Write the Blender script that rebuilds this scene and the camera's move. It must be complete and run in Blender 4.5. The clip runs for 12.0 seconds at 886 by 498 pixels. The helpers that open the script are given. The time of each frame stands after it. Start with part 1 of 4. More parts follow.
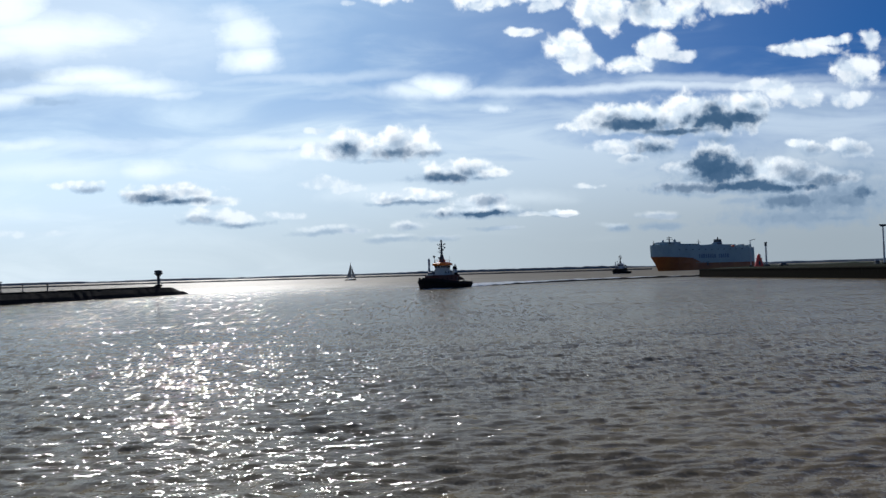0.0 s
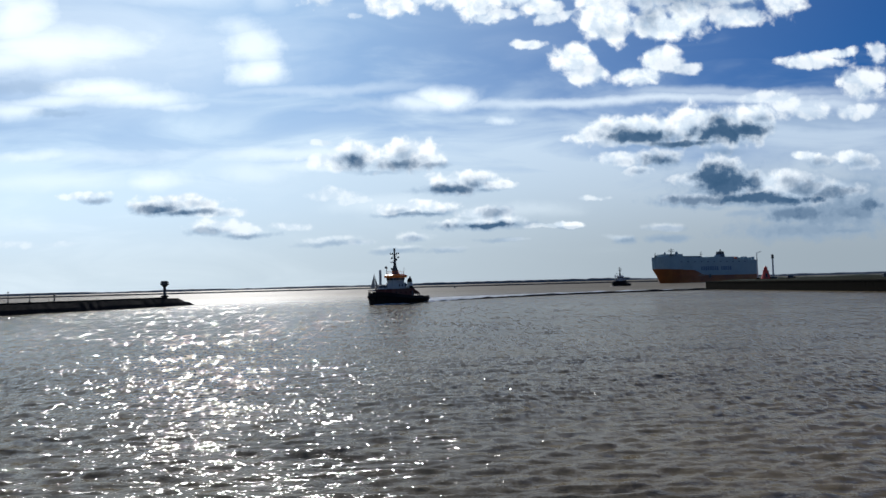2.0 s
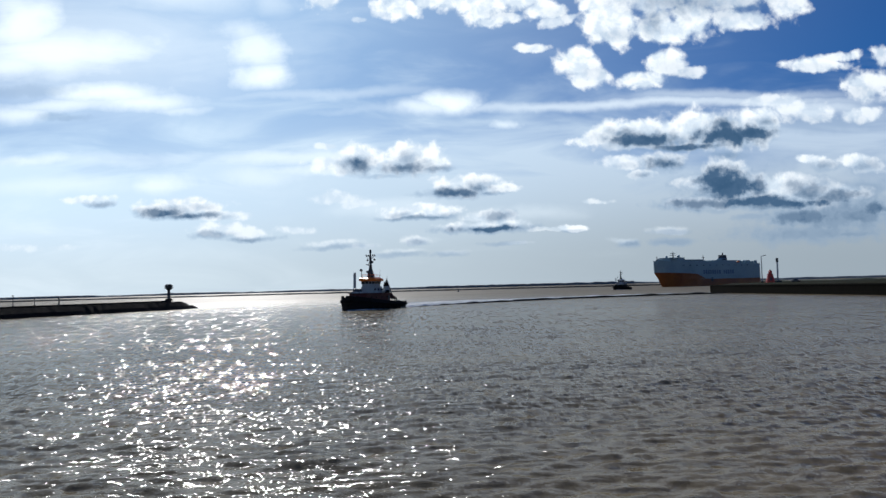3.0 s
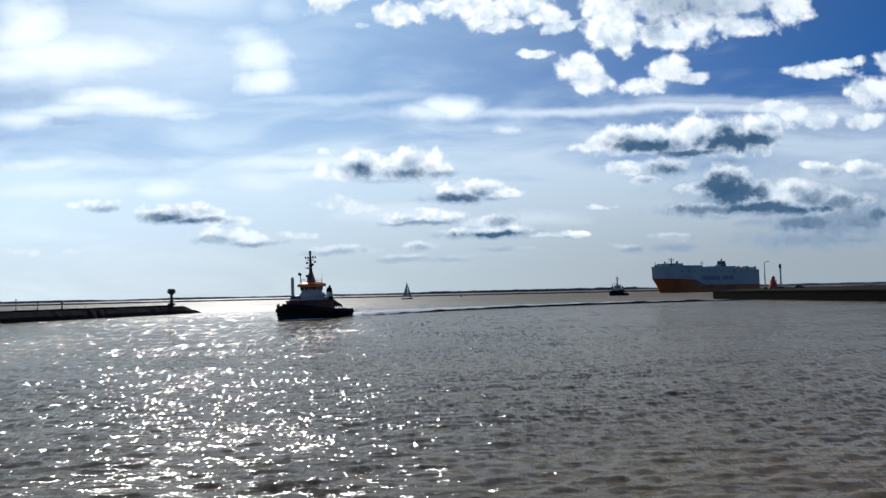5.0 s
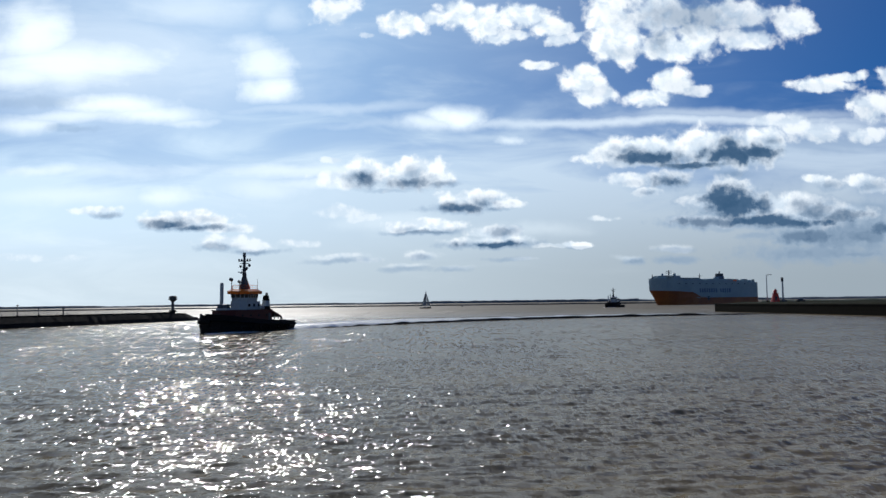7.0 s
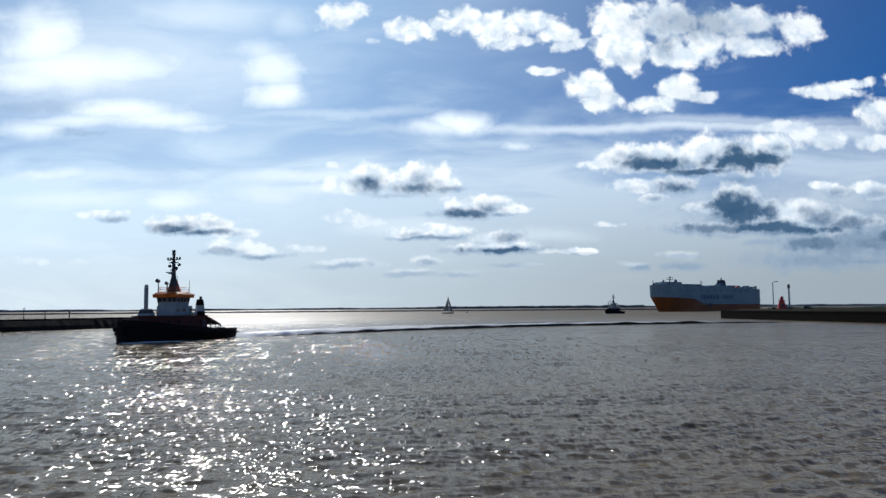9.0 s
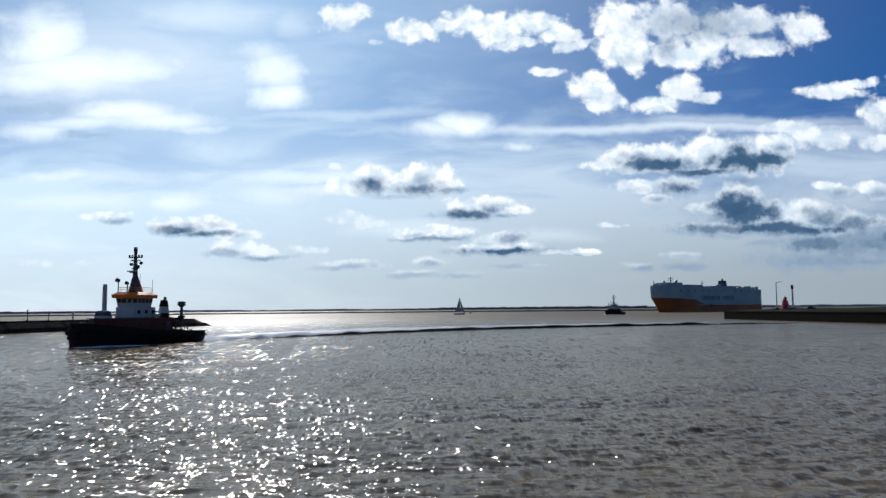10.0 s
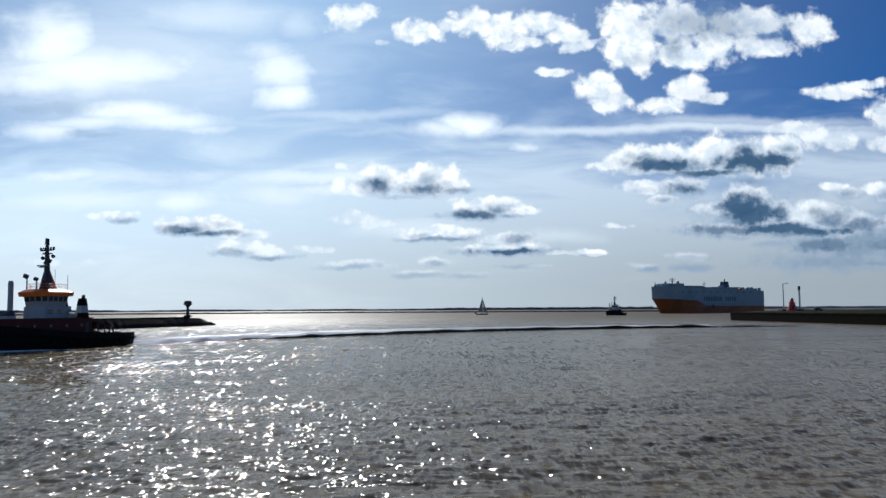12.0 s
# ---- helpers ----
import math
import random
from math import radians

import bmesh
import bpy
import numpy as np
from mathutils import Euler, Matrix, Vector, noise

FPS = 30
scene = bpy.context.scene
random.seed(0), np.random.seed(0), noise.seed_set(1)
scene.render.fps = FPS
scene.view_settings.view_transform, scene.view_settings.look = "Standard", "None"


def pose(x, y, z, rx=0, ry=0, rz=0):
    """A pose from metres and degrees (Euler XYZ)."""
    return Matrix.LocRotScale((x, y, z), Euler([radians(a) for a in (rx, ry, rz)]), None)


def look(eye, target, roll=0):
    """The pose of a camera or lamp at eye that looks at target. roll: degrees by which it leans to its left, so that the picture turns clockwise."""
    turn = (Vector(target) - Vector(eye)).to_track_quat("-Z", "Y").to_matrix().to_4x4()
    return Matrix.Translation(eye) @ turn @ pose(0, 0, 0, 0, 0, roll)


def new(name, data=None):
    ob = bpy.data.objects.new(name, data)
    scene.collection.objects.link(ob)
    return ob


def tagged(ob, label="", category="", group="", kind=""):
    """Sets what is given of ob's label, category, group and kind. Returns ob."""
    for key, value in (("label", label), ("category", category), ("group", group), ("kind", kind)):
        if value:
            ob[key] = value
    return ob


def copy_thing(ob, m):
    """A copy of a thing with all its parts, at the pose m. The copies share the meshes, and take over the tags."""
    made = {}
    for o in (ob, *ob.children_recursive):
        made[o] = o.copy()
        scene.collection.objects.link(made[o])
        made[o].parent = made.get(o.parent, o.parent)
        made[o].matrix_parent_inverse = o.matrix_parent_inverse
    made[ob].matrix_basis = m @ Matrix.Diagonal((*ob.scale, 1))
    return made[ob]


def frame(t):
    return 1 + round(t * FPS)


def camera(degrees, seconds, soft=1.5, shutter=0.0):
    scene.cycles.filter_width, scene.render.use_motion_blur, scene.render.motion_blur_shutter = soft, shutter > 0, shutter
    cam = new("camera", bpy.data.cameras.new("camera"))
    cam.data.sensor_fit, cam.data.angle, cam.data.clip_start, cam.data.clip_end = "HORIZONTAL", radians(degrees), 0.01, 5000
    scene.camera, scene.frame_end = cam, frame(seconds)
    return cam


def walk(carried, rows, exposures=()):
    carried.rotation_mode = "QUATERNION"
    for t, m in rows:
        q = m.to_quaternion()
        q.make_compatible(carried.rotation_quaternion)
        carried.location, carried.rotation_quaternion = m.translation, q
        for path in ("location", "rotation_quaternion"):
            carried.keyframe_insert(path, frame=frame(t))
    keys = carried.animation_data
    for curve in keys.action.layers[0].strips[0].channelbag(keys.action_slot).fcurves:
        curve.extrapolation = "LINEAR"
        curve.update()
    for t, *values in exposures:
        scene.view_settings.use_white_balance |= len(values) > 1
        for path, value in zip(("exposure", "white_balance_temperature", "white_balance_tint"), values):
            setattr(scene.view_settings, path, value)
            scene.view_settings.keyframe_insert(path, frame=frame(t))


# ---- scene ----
import itertools

# A still eye 7 m above the water of a harbour mouth; only its aim wanders.
EYE = 7.0


def aim(turn, tilt, lean):
    return pose(0, 0, EYE, 90 + tilt, 0, turn) @ pose(0, 0, 0, 0, 0, lean)


cam = camera(62.0, 12.0)
walk(cam, [
    (0.0, aim(-1.730, 1.783, -1.650)),
    (0.5, aim(-1.430, 2.232, -1.649)),
    (1.0, aim(-1.500, 2.493, -1.648)),
    (1.5, aim(-1.488, 2.552, -1.613)),
    (2.0, aim(-1.316, 2.693, -1.483)),
    (2.5, aim(-1.252, 2.752, -1.445)),
    (3.0, aim(-1.030, 2.971, -1.463)),
    (5.0, aim(-0.842, 3.382, -1.309)),
    (5.5, aim(-0.842, 3.547, -1.217)),
    (6.0, aim(-0.727, 3.866, -1.066)),
    (6.5, aim(-0.648, 4.105, -0.825)),
    (7.0, aim(-0.712, 4.144, -0.714)),
    (9.0, aim(-0.302, 4.564, -0.426)),
    (9.5, aim(-0.191, 4.582, -0.436)),
    (10.0, aim(-0.089, 4.644, -0.511)),
    (10.5, aim(0.000, 4.645, -0.510)),
    (11.0, aim(0.220, 4.653, -0.619)),
    (11.5, aim(0.313, 4.656, -0.356)),
    (12.0, aim(0.358, 4.667, -0.320)),
], exposures=[(0.0, 0.0), (12.0, 0.0)])

# ---------------------------------------------------------------- light
SUN_TURN, SUN_UP = radians(-14.5), radians(30)   # turn from +Y towards +X, height
SUN = Vector((math.sin(SUN_TURN) * math.cos(SUN_UP), math.cos(SUN_TURN) * math.cos(SUN_UP), math.sin(SUN_UP)))


def make_sun():
    data = bpy.data.lights.new("sun", "SUN")
    data.energy, data.angle, data.color = 2.75, radians(0.8), (1.0, 0.975, 0.94)
    ob = new("sun", data)
    ob.matrix_world = look(SUN * 400, (0, 0, 0))


make_sun()


class Nodes:
    """Short hand for node trees."""

    def __init__(self, tree):
        self.tree = tree
        tree.nodes.clear()

    def put(self, value, socket):
        if isinstance(value, bpy.types.NodeSocket):
            self.tree.links.new(value, socket)
        else:
            socket.default_value = value

    def node(self, kind, ins=()):
        n = self.tree.nodes.new(kind)
        for key, value in dict(ins).items():
            self.put(value, n.inputs[key])
        return n

    def math(self, op, a, b=0.0, c=0.0, clamp=False):
        n = self.tree.nodes.new("ShaderNodeMath")
        n.operation, n.use_clamp = op, clamp
        for i, v in enumerate((a, b, c)):
            self.put(v, n.inputs[i])
        return n.outputs[0]

    def vec(self, op, a, b=(0, 0, 0), out=0):
        n = self.tree.nodes.new("ShaderNodeVectorMath")
        n.operation = op
        self.put(a, n.inputs[0])
        self.put(b, n.inputs[1])
        return n.outputs[out]

    def ramp(self, value, lo, hi, a=0.0, b=1.0, smooth=True):
        n = self.node("ShaderNodeMapRange", {0: value, 1: lo, 2: hi, 3: a, 4: b})
        n.interpolation_type = "SMOOTHSTEP" if smooth else "LINEAR"
        return n.outputs[0]

    def mix(self, fac, a, b, blend="MIX"):
        n = self.tree.nodes.new("ShaderNodeMix")
        n.data_type, n.blend_type = "RGBA", blend
        self.put(fac, n.inputs[0])
        self.put(a, n.inputs[6])
        self.put(b, n.inputs[7])
        return n.outputs[2]

    def noise(self, where, scale, detail=4.0, rough=0.55, distort=0.0):
        n = self.node("ShaderNodeTexNoise", {"Vector": where, "Scale": scale, "Detail": detail, "Roughness": rough, "Distortion": distort})
        return n.outputs[0]


# Clouds: centre and half size in thousandths of the distance (right, up), and how dense each is.
HEAPS_HIGH = [
    (259, 363, 41, 35.4, 1.00),
    (248, 394, 32, 33.9, 1.00),
    (333, 348, 43, 20.9, 1.00),
    (371, 360, 35, 25.8, 1.00),
    (440, 361, 46, 16.1, 0.90),
    (507, 384, 27, 25.9, 0.90),
    (426, 397, 63, 19.4, 0.90),
    (315, 399, 47, 32.4, 0.90),
    (210, 304, 30, 22.3, 1.00),
    (226, 286, 35, 15.9, 0.90),
    (335, 302, 30, 22.4, 1.00),
    (303, 279, 38, 13.5, 0.95),
    (365, 290, 22, 9.6, 0.80),
]
HEAPS_TOP = [
    (-133, 407, 31, 21.7, 0.90),
    (-36, 387, 33, 16.1, 1.00),
    (-2, 393, 28, 11.3, 0.95),
    (-55, 376, 16, 7.2, 0.70),
    (39, 400, 28, 19.3, 1.00),
    (77, 388, 35, 24.2, 1.00),
    (87, 364, 20, 8.8, 0.90),
    (126, 396, 41, 17.7, 1.00),
    (113, 370, 31, 8.8, 0.85),
    (165, 381, 31, 16.1, 1.00),
    (178, 363, 20, 8.8, 0.85),
    (194, 368, 16, 7.2, 0.80),
    (149, 327, 24, 6.4, 0.90),
    (-91, 370, 11, 4.0, 0.40),
]
HEAPS_SIDE = [
    (544, 296, 41, 10.4, 0.95),
    (574, 306, 28, 7.2, 0.90),
    (613, 264, 36, 20.7, 0.90),
    (632, 306, 13, 16.0, 0.80),
    (507, 236, 33, 11.1, 0.75),
    (538, 225, 28, 10.3, 0.75),
    (607, 224, 32, 8.7, 0.75),
    (478, 245, 38, 8.7, 0.70),
    (529, 164, 19, 7.1, 0.85),
    (548, 155, 16, 7.1, 0.70),
    (592, 160, 24, 9.4, 0.85),
    (607, 150, 20, 9.4, 0.60),
]
HEAPS_RIGHT = [
    (269, 206, 47, 18.9, 1.00),
    (231, 196, 33, 9.4, 1.00),
    (320, 206, 56, 18.9, 1.00),
    (378, 209, 49, 28.4, 1.00),
    (413, 203, 56, 25.3, 1.00),
    (457, 214, 35, 21.3, 1.00),
    (284, 191, 66, 11.0, 0.90),
    (269, 165, 33, 9.4, 0.80),
    (322, 166, 33, 11.8, 0.85),
    (295, 146, 17, 7.0, 0.70),
    (377, 135, 33, 13.3, 1.00),
    (411, 139, 41, 26.6, 1.00),
    (453, 123, 39, 21.9, 0.95),
    (500, 130, 39, 15.6, 0.95),
    (524, 115, 47, 18.7, 0.90),
    (569, 116, 36, 10.9, 0.90),
    (405, 108, 72, 8.6, 0.70),
]
HEAPS_MIDDLE = [
    (-89, 179, 42, 16.4, 1.00),
    (-124, 171, 40, 12.5, 0.80),
    (-27, 178, 43, 21.1, 1.00),
    (4, 171, 23, 13.3, 1.00),
    (-141, 197, 17, 3.9, 0.60),
    (50, 137, 50, 13.2, 1.00),
    (67, 146, 31, 8.6, 1.00),
    (97, 133, 26, 7.0, 0.85),
    (-5, 105, 55, 8.5, 0.95),
    (-40, 102, 28, 6.2, 0.90),
    (81, 94, 40, 10.1, 0.85),
    (79, 83, 60, 8.5, 0.90),
    (164, 75, 42, 3.1, 0.50),
    (193, 77, 20, 4.6, 0.90),
]
HEAPS_LEFT = [
    (-335, 117, 54, 13.1, 1.00),
    (-320, 123, 28, 8.5, 1.00),
    (-281, 104, 40, 6.9, 0.70),
    (-367, 118, 19, 7.7, 0.90),
    (-281, 85, 35, 10.0, 0.70),
    (-243, 81, 31, 8.5, 0.65),
    (-461, 131, 35, 5.4, 0.70),
    (-442, 126, 19, 3.9, 0.50),
    (-124, 126, 32, 8.5, 0.50),
    (-97, 117, 25, 5.4, 0.40),
]
WISPS = [
    (-182, 82, 24, 4.6, 0.70),
    (-128, 64, 40, 3.8, 0.50),
    (-94, 58, 25, 3.8, 0.45),
    (-20, 65, 25, 6.2, 0.60),
    (-37, 50, 28, 3.1, 0.35),
    (322, 71, 28, 5.4, 0.45),
    (264, 58, 20, 4.6, 0.45),
    (231, 112, 20, 2.7, 0.60),
    (28, 46, 20, 3.1, 0.30),
    (117, 57, 20, 2.3, 0.35),
    (-555, 67, 38, 4.6, 0.35),
    (-494, 68, 30, 3.1, 0.30),
]
SHADES_RIGHT = [
    (300, 194, 63, 14.3, 0.92),
    (270, 204, 23, 9.2, 0.70),
    (354, 184, 73, 6.1, 0.90),
    (411, 199, 54, 18.4, 1.00),
    (442, 203, 40, 12.3, 0.95),
    (467, 215, 18, 9.2, 0.65),
    (410, 212, 23, 14.4, 0.90),
    (323, 162, 30, 12.2, 0.85),
    (295, 145, 14, 5.1, 0.60),
    (417, 170, 24, 7.1, 0.55),
    (267, 160, 19, 4.1, 0.30),
    (406, 130, 54, 26.4, 0.95),
    (450, 127, 19, 18.3, 0.85),
    (374, 106, 52, 9.1, 0.85),
    (446, 107, 63, 11.1, 0.95),
]
SHADES_LOW = [
    (492, 103, 68, 9.1, 0.95),
    (523, 120, 35, 20.3, 0.75),
    (561, 113, 49, 12.2, 0.80),
    (515, 84, 51, 14.1, 0.80),
    (615, 93, 24, 12.2, 0.85),
    (591, 84, 58, 14.2, 0.70),
    (582, 58, 42, 5.0, 0.55),
    (520, 67, 54, 7.1, 0.35),
    (445, 85, 28, 4.0, 0.45),
    (397, 96, 19, 4.0, 0.35),
    (548, 153, 18, 7.1, 0.60),
    (604, 151, 21, 10.2, 0.55),
    (532, 212, 79, 12.3, 0.25),
    (329, 55, 33, 5.0, 0.50),
    (326, 69, 29, 4.0, 0.50),
    (271, 54, 17, 5.0, 0.55),
    (568, 88, 96, 30.4, 0.62),
]
SHADES_MIDDLE = [
    (-93, 170, 27, 12.2, 0.85),
    (-49, 169, 28, 6.1, 0.35),
    (-30, 164, 36, 9.1, 0.80),
    (-26, 175, 16, 11.2, 0.55),
    (8, 161, 23, 5.1, 0.70),
    (-58, 154, 28, 3.0, 0.40),
    (40, 130, 48, 8.1, 0.90),
    (70, 135, 19, 11.1, 0.75),
    (82, 127, 24, 4.0, 0.60),
    (-11, 95, 53, 3.5, 0.70),
    (-39, 99, 14, 5.0, 0.50),
    (26, 97, 19, 6.0, 0.50),
    (95, 95, 23, 8.0, 0.70),
    (79, 78, 60, 6.0, 0.95),
    (30, 80, 12, 4.0, 0.40),
    (195, 73, 14, 2.5, 0.40),
]
SHADES_LEFT = [
    (-358, 111, 33, 8.0, 0.85),
    (-326, 105, 45, 5.0, 0.80),
    (-307, 116, 19, 5.0, 0.40),
    (-277, 102, 12, 4.0, 0.40),
    (-292, 77, 29, 6.0, 0.60),
    (-243, 72, 34, 4.0, 0.65),
    (-445, 124, 21, 4.0, 0.60),
    (-17, 62, 17, 5.0, 0.60),
    (-121, 58, 48, 4.0, 0.45),
    (-165, 57, 19, 3.0, 0.25),
    (-40, 45, 34, 4.0, 0.42),
    (26, 44, 21, 4.0, 0.42),
    (103, 57, 31, 3.0, 0.40),
    (-493, 245, 36, 5.1, 0.30),
    (-544, 280, 69, 8.2, 0.25),
]
SHADES_HIGH = [
    (359, 394, 84, 25.2, 0.62),
    (430, 385, 62, 21.0, 0.40),
    (318, 361, 12, 20.9, 0.60),
    (267, 343, 26, 9.4, 0.35),
    (312, 361, 11, 23.0, 0.50),
    (347, 290, 21, 14.5, 0.25),
    (233, 292, 21, 10.3, 0.20),
    (540, 291, 35, 6.2, 0.20),
    (110, 378, 35, 7.3, 0.20),
    (180, 377, 19, 8.4, 0.20),
    (609, 254, 27, 10.3, 0.25),
    (527, 61, 105, 14.1, 0.55),
    (601, 120, 44, 12.2, 0.50),
]
VEILS_LEFT = [
    (-546, 375, 74, 47.9, 1.00),
    (-495, 334, 135, 39.7, 1.00),
    (-560, 320, 93, 22.2, 0.90),
    (-436, 277, 86, 18.9, 1.00),
    (-388, 265, 80, 14.2, 0.95),
    (-336, 253, 48, 7.1, 0.60),
    (-490, 262, 112, 10.2, 0.80),
    (-227, 299, 45, 19.8, 1.00),
    (-233, 336, 45, 30.3, 0.90),
    (-251, 361, 48, 19.2, 0.65),
    (-566, 253, 48, 13.3, 0.80),
    (-527, 187, 40, 7.0, 0.60),
    (-358, 152, 40, 10.9, 0.70),
    (-228, 154, 40, 12.4, 0.40),
    (-336, 406, 117, 28.9, 0.55),
    (-200, 400, 47, 22.5, 0.40),
    (-444, 334, 248, 87.8, 0.50),
]
VEILS_RIGHT = [
    (29, 253, 37, 14.2, 1.00),
    (-12, 246, 48, 9.5, 0.75),
    (-162, 180, 104, 8.6, 0.60),
    (-120, 162, 85, 7.0, 0.60),
    (302, 246, 338, 6.3, 0.60),
    (428, 254, 165, 6.3, 0.40),
    (-158, 269, 163, 7.1, 0.35),
    (537, 238, 91, 9.5, 0.50),
    (107, 222, 16, 5.5, 0.60),
    (-51, 108, 69, 10.8, 0.30),
    (141, 97, 70, 9.3, 0.25),
    (-511, 151, 92, 10.8, 0.40),
    (-412, 184, 123, 9.3, 0.35),
]


def make_sky():
    world = bpy.data.worlds.new("sky")
    world.use_nodes = True
    scene.world = world
    n = Nodes(world.node_tree)
    way = n.node("ShaderNodeTexCoord").outputs["Generated"]
    xyz = n.node("ShaderNodeSeparateXYZ", {0: way})
    x, y, z = xyz.outputs
    ahead = n.math("MAXIMUM", n.math("ABSOLUTE", y), 0.2)
    u = n.math("MULTIPLY", n.math("DIVIDE", x, ahead), 1000)
    v = n.math("MULTIPLY", n.math("DIVIDE", n.math("MAXIMUM", z, 0.0), ahead), 1000)
    uv = n.node("ShaderNodeCombineXYZ", {0: u, 1: v}).outputs[0]

    sky = n.node("ShaderNodeTexSky")
    sky.sky_type, sky.sun_disc, sky.sun_elevation, sky.sun_rotation = "NISHITA", False, SUN_UP, SUN_TURN
    sky.air_density, sky.dust_density, sky.ozone_density = 1.0, 0.6, 2.5
    base = n.mix(1.0, sky.outputs[0], (0.0026, 0.0228, 0.0530, 1), "MULTIPLY")
    # bright haze low down and towards the sun
    streak = n.noise(n.vec("MULTIPLY", uv, (1.0, 4.0, 1.0)), 0.0045, 5.0, 0.55, 0.6)
    edge = n.math("ADD", n.math("MULTIPLY_ADD", u, -0.02, v), n.math("MULTIPLY", n.math("SUBTRACT", streak, 0.5), 260))
    low = n.ramp(edge, 105, 300, 1.0, 0.0)
    front = n.ramp(y, -0.35, 0.3, 0.0, 1.0)   # the sky away from the sun is clear
    side = n.ramp(u, -650, 620, 1.0, 0.0)
    toward = n.math("MAXIMUM", n.vec("DOT_PRODUCT", way, tuple(SUN), 1), 0.0)
    glow = n.math("POWER", toward, 8.0)
    haze_fac = n.math("ADD", n.math("MULTIPLY", low, n.math("MULTIPLY_ADD", front, 0.5, 0.46)), n.math("MULTIPLY", glow, 0.60), clamp=True)
    haze_col = n.mix(n.ramp(v, 20, 210), (0.35, 0.42, 0.48, 1), (0.54, 0.67, 0.83, 1))
    haze_col = n.mix(side, haze_col, n.mix(n.ramp(v, 15, 130), (0.66, 0.79, 0.89, 1), (0.69, 0.88, 1.06, 1)))
    base = n.mix(haze_fac, base, haze_col)

    def cover(banks, where, ragged, outer, inner):
        """How far the banks of ellipses cover the sky, with their rims torn by ragged."""
        across, up, _ = n.node("ShaderNodeSeparateXYZ", {0: where}).outputs
        total, place = 0.0, where
        for cx, cy, w, h, dense in itertools.chain(*banks):
            rel = n.node("ShaderNodeMapping", {"Vector": place, "Location": (-cx / w, -cy / h, 0), "Scale": (1 / w, 1 / h, 0)}).outputs[0]
            d = n.math("SUBTRACT", n.vec("LENGTH", rel, out=1), ragged)
            total = n.math("MAXIMUM", n.ramp(d, outer, inner, 0.0, dense), total)
            place = n.node("ShaderNodeCombineXYZ", {0: across, 1: up, 2: total}).outputs[0]   # one after the other
        return total

    def warp(scale, detail, along, up):
        cloud = n.node("ShaderNodeTexNoise", {"Vector": uv, "Scale": scale, "Detail": detail, "Roughness": 0.6}).outputs[1]
        return n.vec("ADD", uv, n.vec("MULTIPLY", n.vec("SUBTRACT", cloud, (0.5, 0.5, 0.5)), (along, up, 0)))

    # thin sheets of high cloud
    sheet = n.math("MULTIPLY", n.math("SUBTRACT", streak, 0.5), 1.5)
    veil = cover((VEILS_LEFT, VEILS_RIGHT), warp(0.009, 5.0, 150, 30), sheet, 1.75, 0.05)
    veil = n.math("MAXIMUM", veil, n.math("MULTIPLY", n.ramp(streak, 0.45, 0.85, 0.0, 0.35), side))
    base = n.mix(veil, base, (0.98, 1.10, 1.18, 1))

    # heaped clouds: billowing outlines, lit rims, flat grey-blue undersides
    fine = n.noise(uv, 0.042, 4.0, 0.55, 0.2)
    heaps = n.node("ShaderNodeTexVoronoi")
    heaps.feature = "SMOOTH_F1"
    for key, value in {"Vector": warp(0.03, 3.0, 26, 16), "Scale": 0.05, "Detail": 1.0, "Roughness": 0.5}.items():
        n.put(value, heaps.inputs[key])
    torn = n.math("ADD", n.math("MULTIPLY", n.math("SUBTRACT", fine, 0.47), 1.5), n.math("MULTIPLY", n.math("SUBTRACT", 0.62, heaps.outputs[0]), 0.6))
    billow = warp(0.022, 4.0, 34, 15)
    mask = cover((HEAPS_HIGH, HEAPS_TOP, HEAPS_SIDE, HEAPS_RIGHT, HEAPS_MIDDLE, HEAPS_LEFT), billow, torn, 1.25, 0.62)
    thin = cover((WISPS,), billow, torn, 1.4, 0.3)
    mask = n.math("MAXIMUM", mask, thin)
    here = n.math("MULTIPLY_ADD", front, 0.6, 0.4)
    lit = n.mix(n.ramp(fine, 0.38, 0.60, 0.5, 0.0), (1.04, 1.10, 1.14, 1), (0.42, 0.60, 0.80, 1))
    base = n.mix(n.math("MULTIPLY", mask, here), base, lit)
    soft = n.math("ADD", n.math("MULTIPLY", torn, 0.9), n.math("MULTIPLY", n.math("SUBTRACT", n.noise(uv, 0.09, 4.0, 0.6), 0.5), 0.9))
    shade = cover((SHADES_RIGHT, SHADES_LOW, SHADES_MIDDLE, SHADES_LEFT, SHADES_HIGH), billow, soft, 1.6, 0.2)
    shade = n.math("MULTIPLY", n.math("MULTIPLY", shade, here), n.ramp(fine, 0.3, 0.6, 1.0, 0.86))
    tone = n.mix(n.ramp(shade, 0.3, 0.95), (0.24, 0.37, 0.55, 1), (0.046, 0.110, 0.210, 1))
    base = n.mix(n.ramp(shade, 0.03, 0.8, smooth=False), base, tone)
    back = n.node("ShaderNodeBackground", {0: base, 1: 1.0})
    n.node("ShaderNodeOutputWorld", {0: back.outputs[0]})


make_sky()


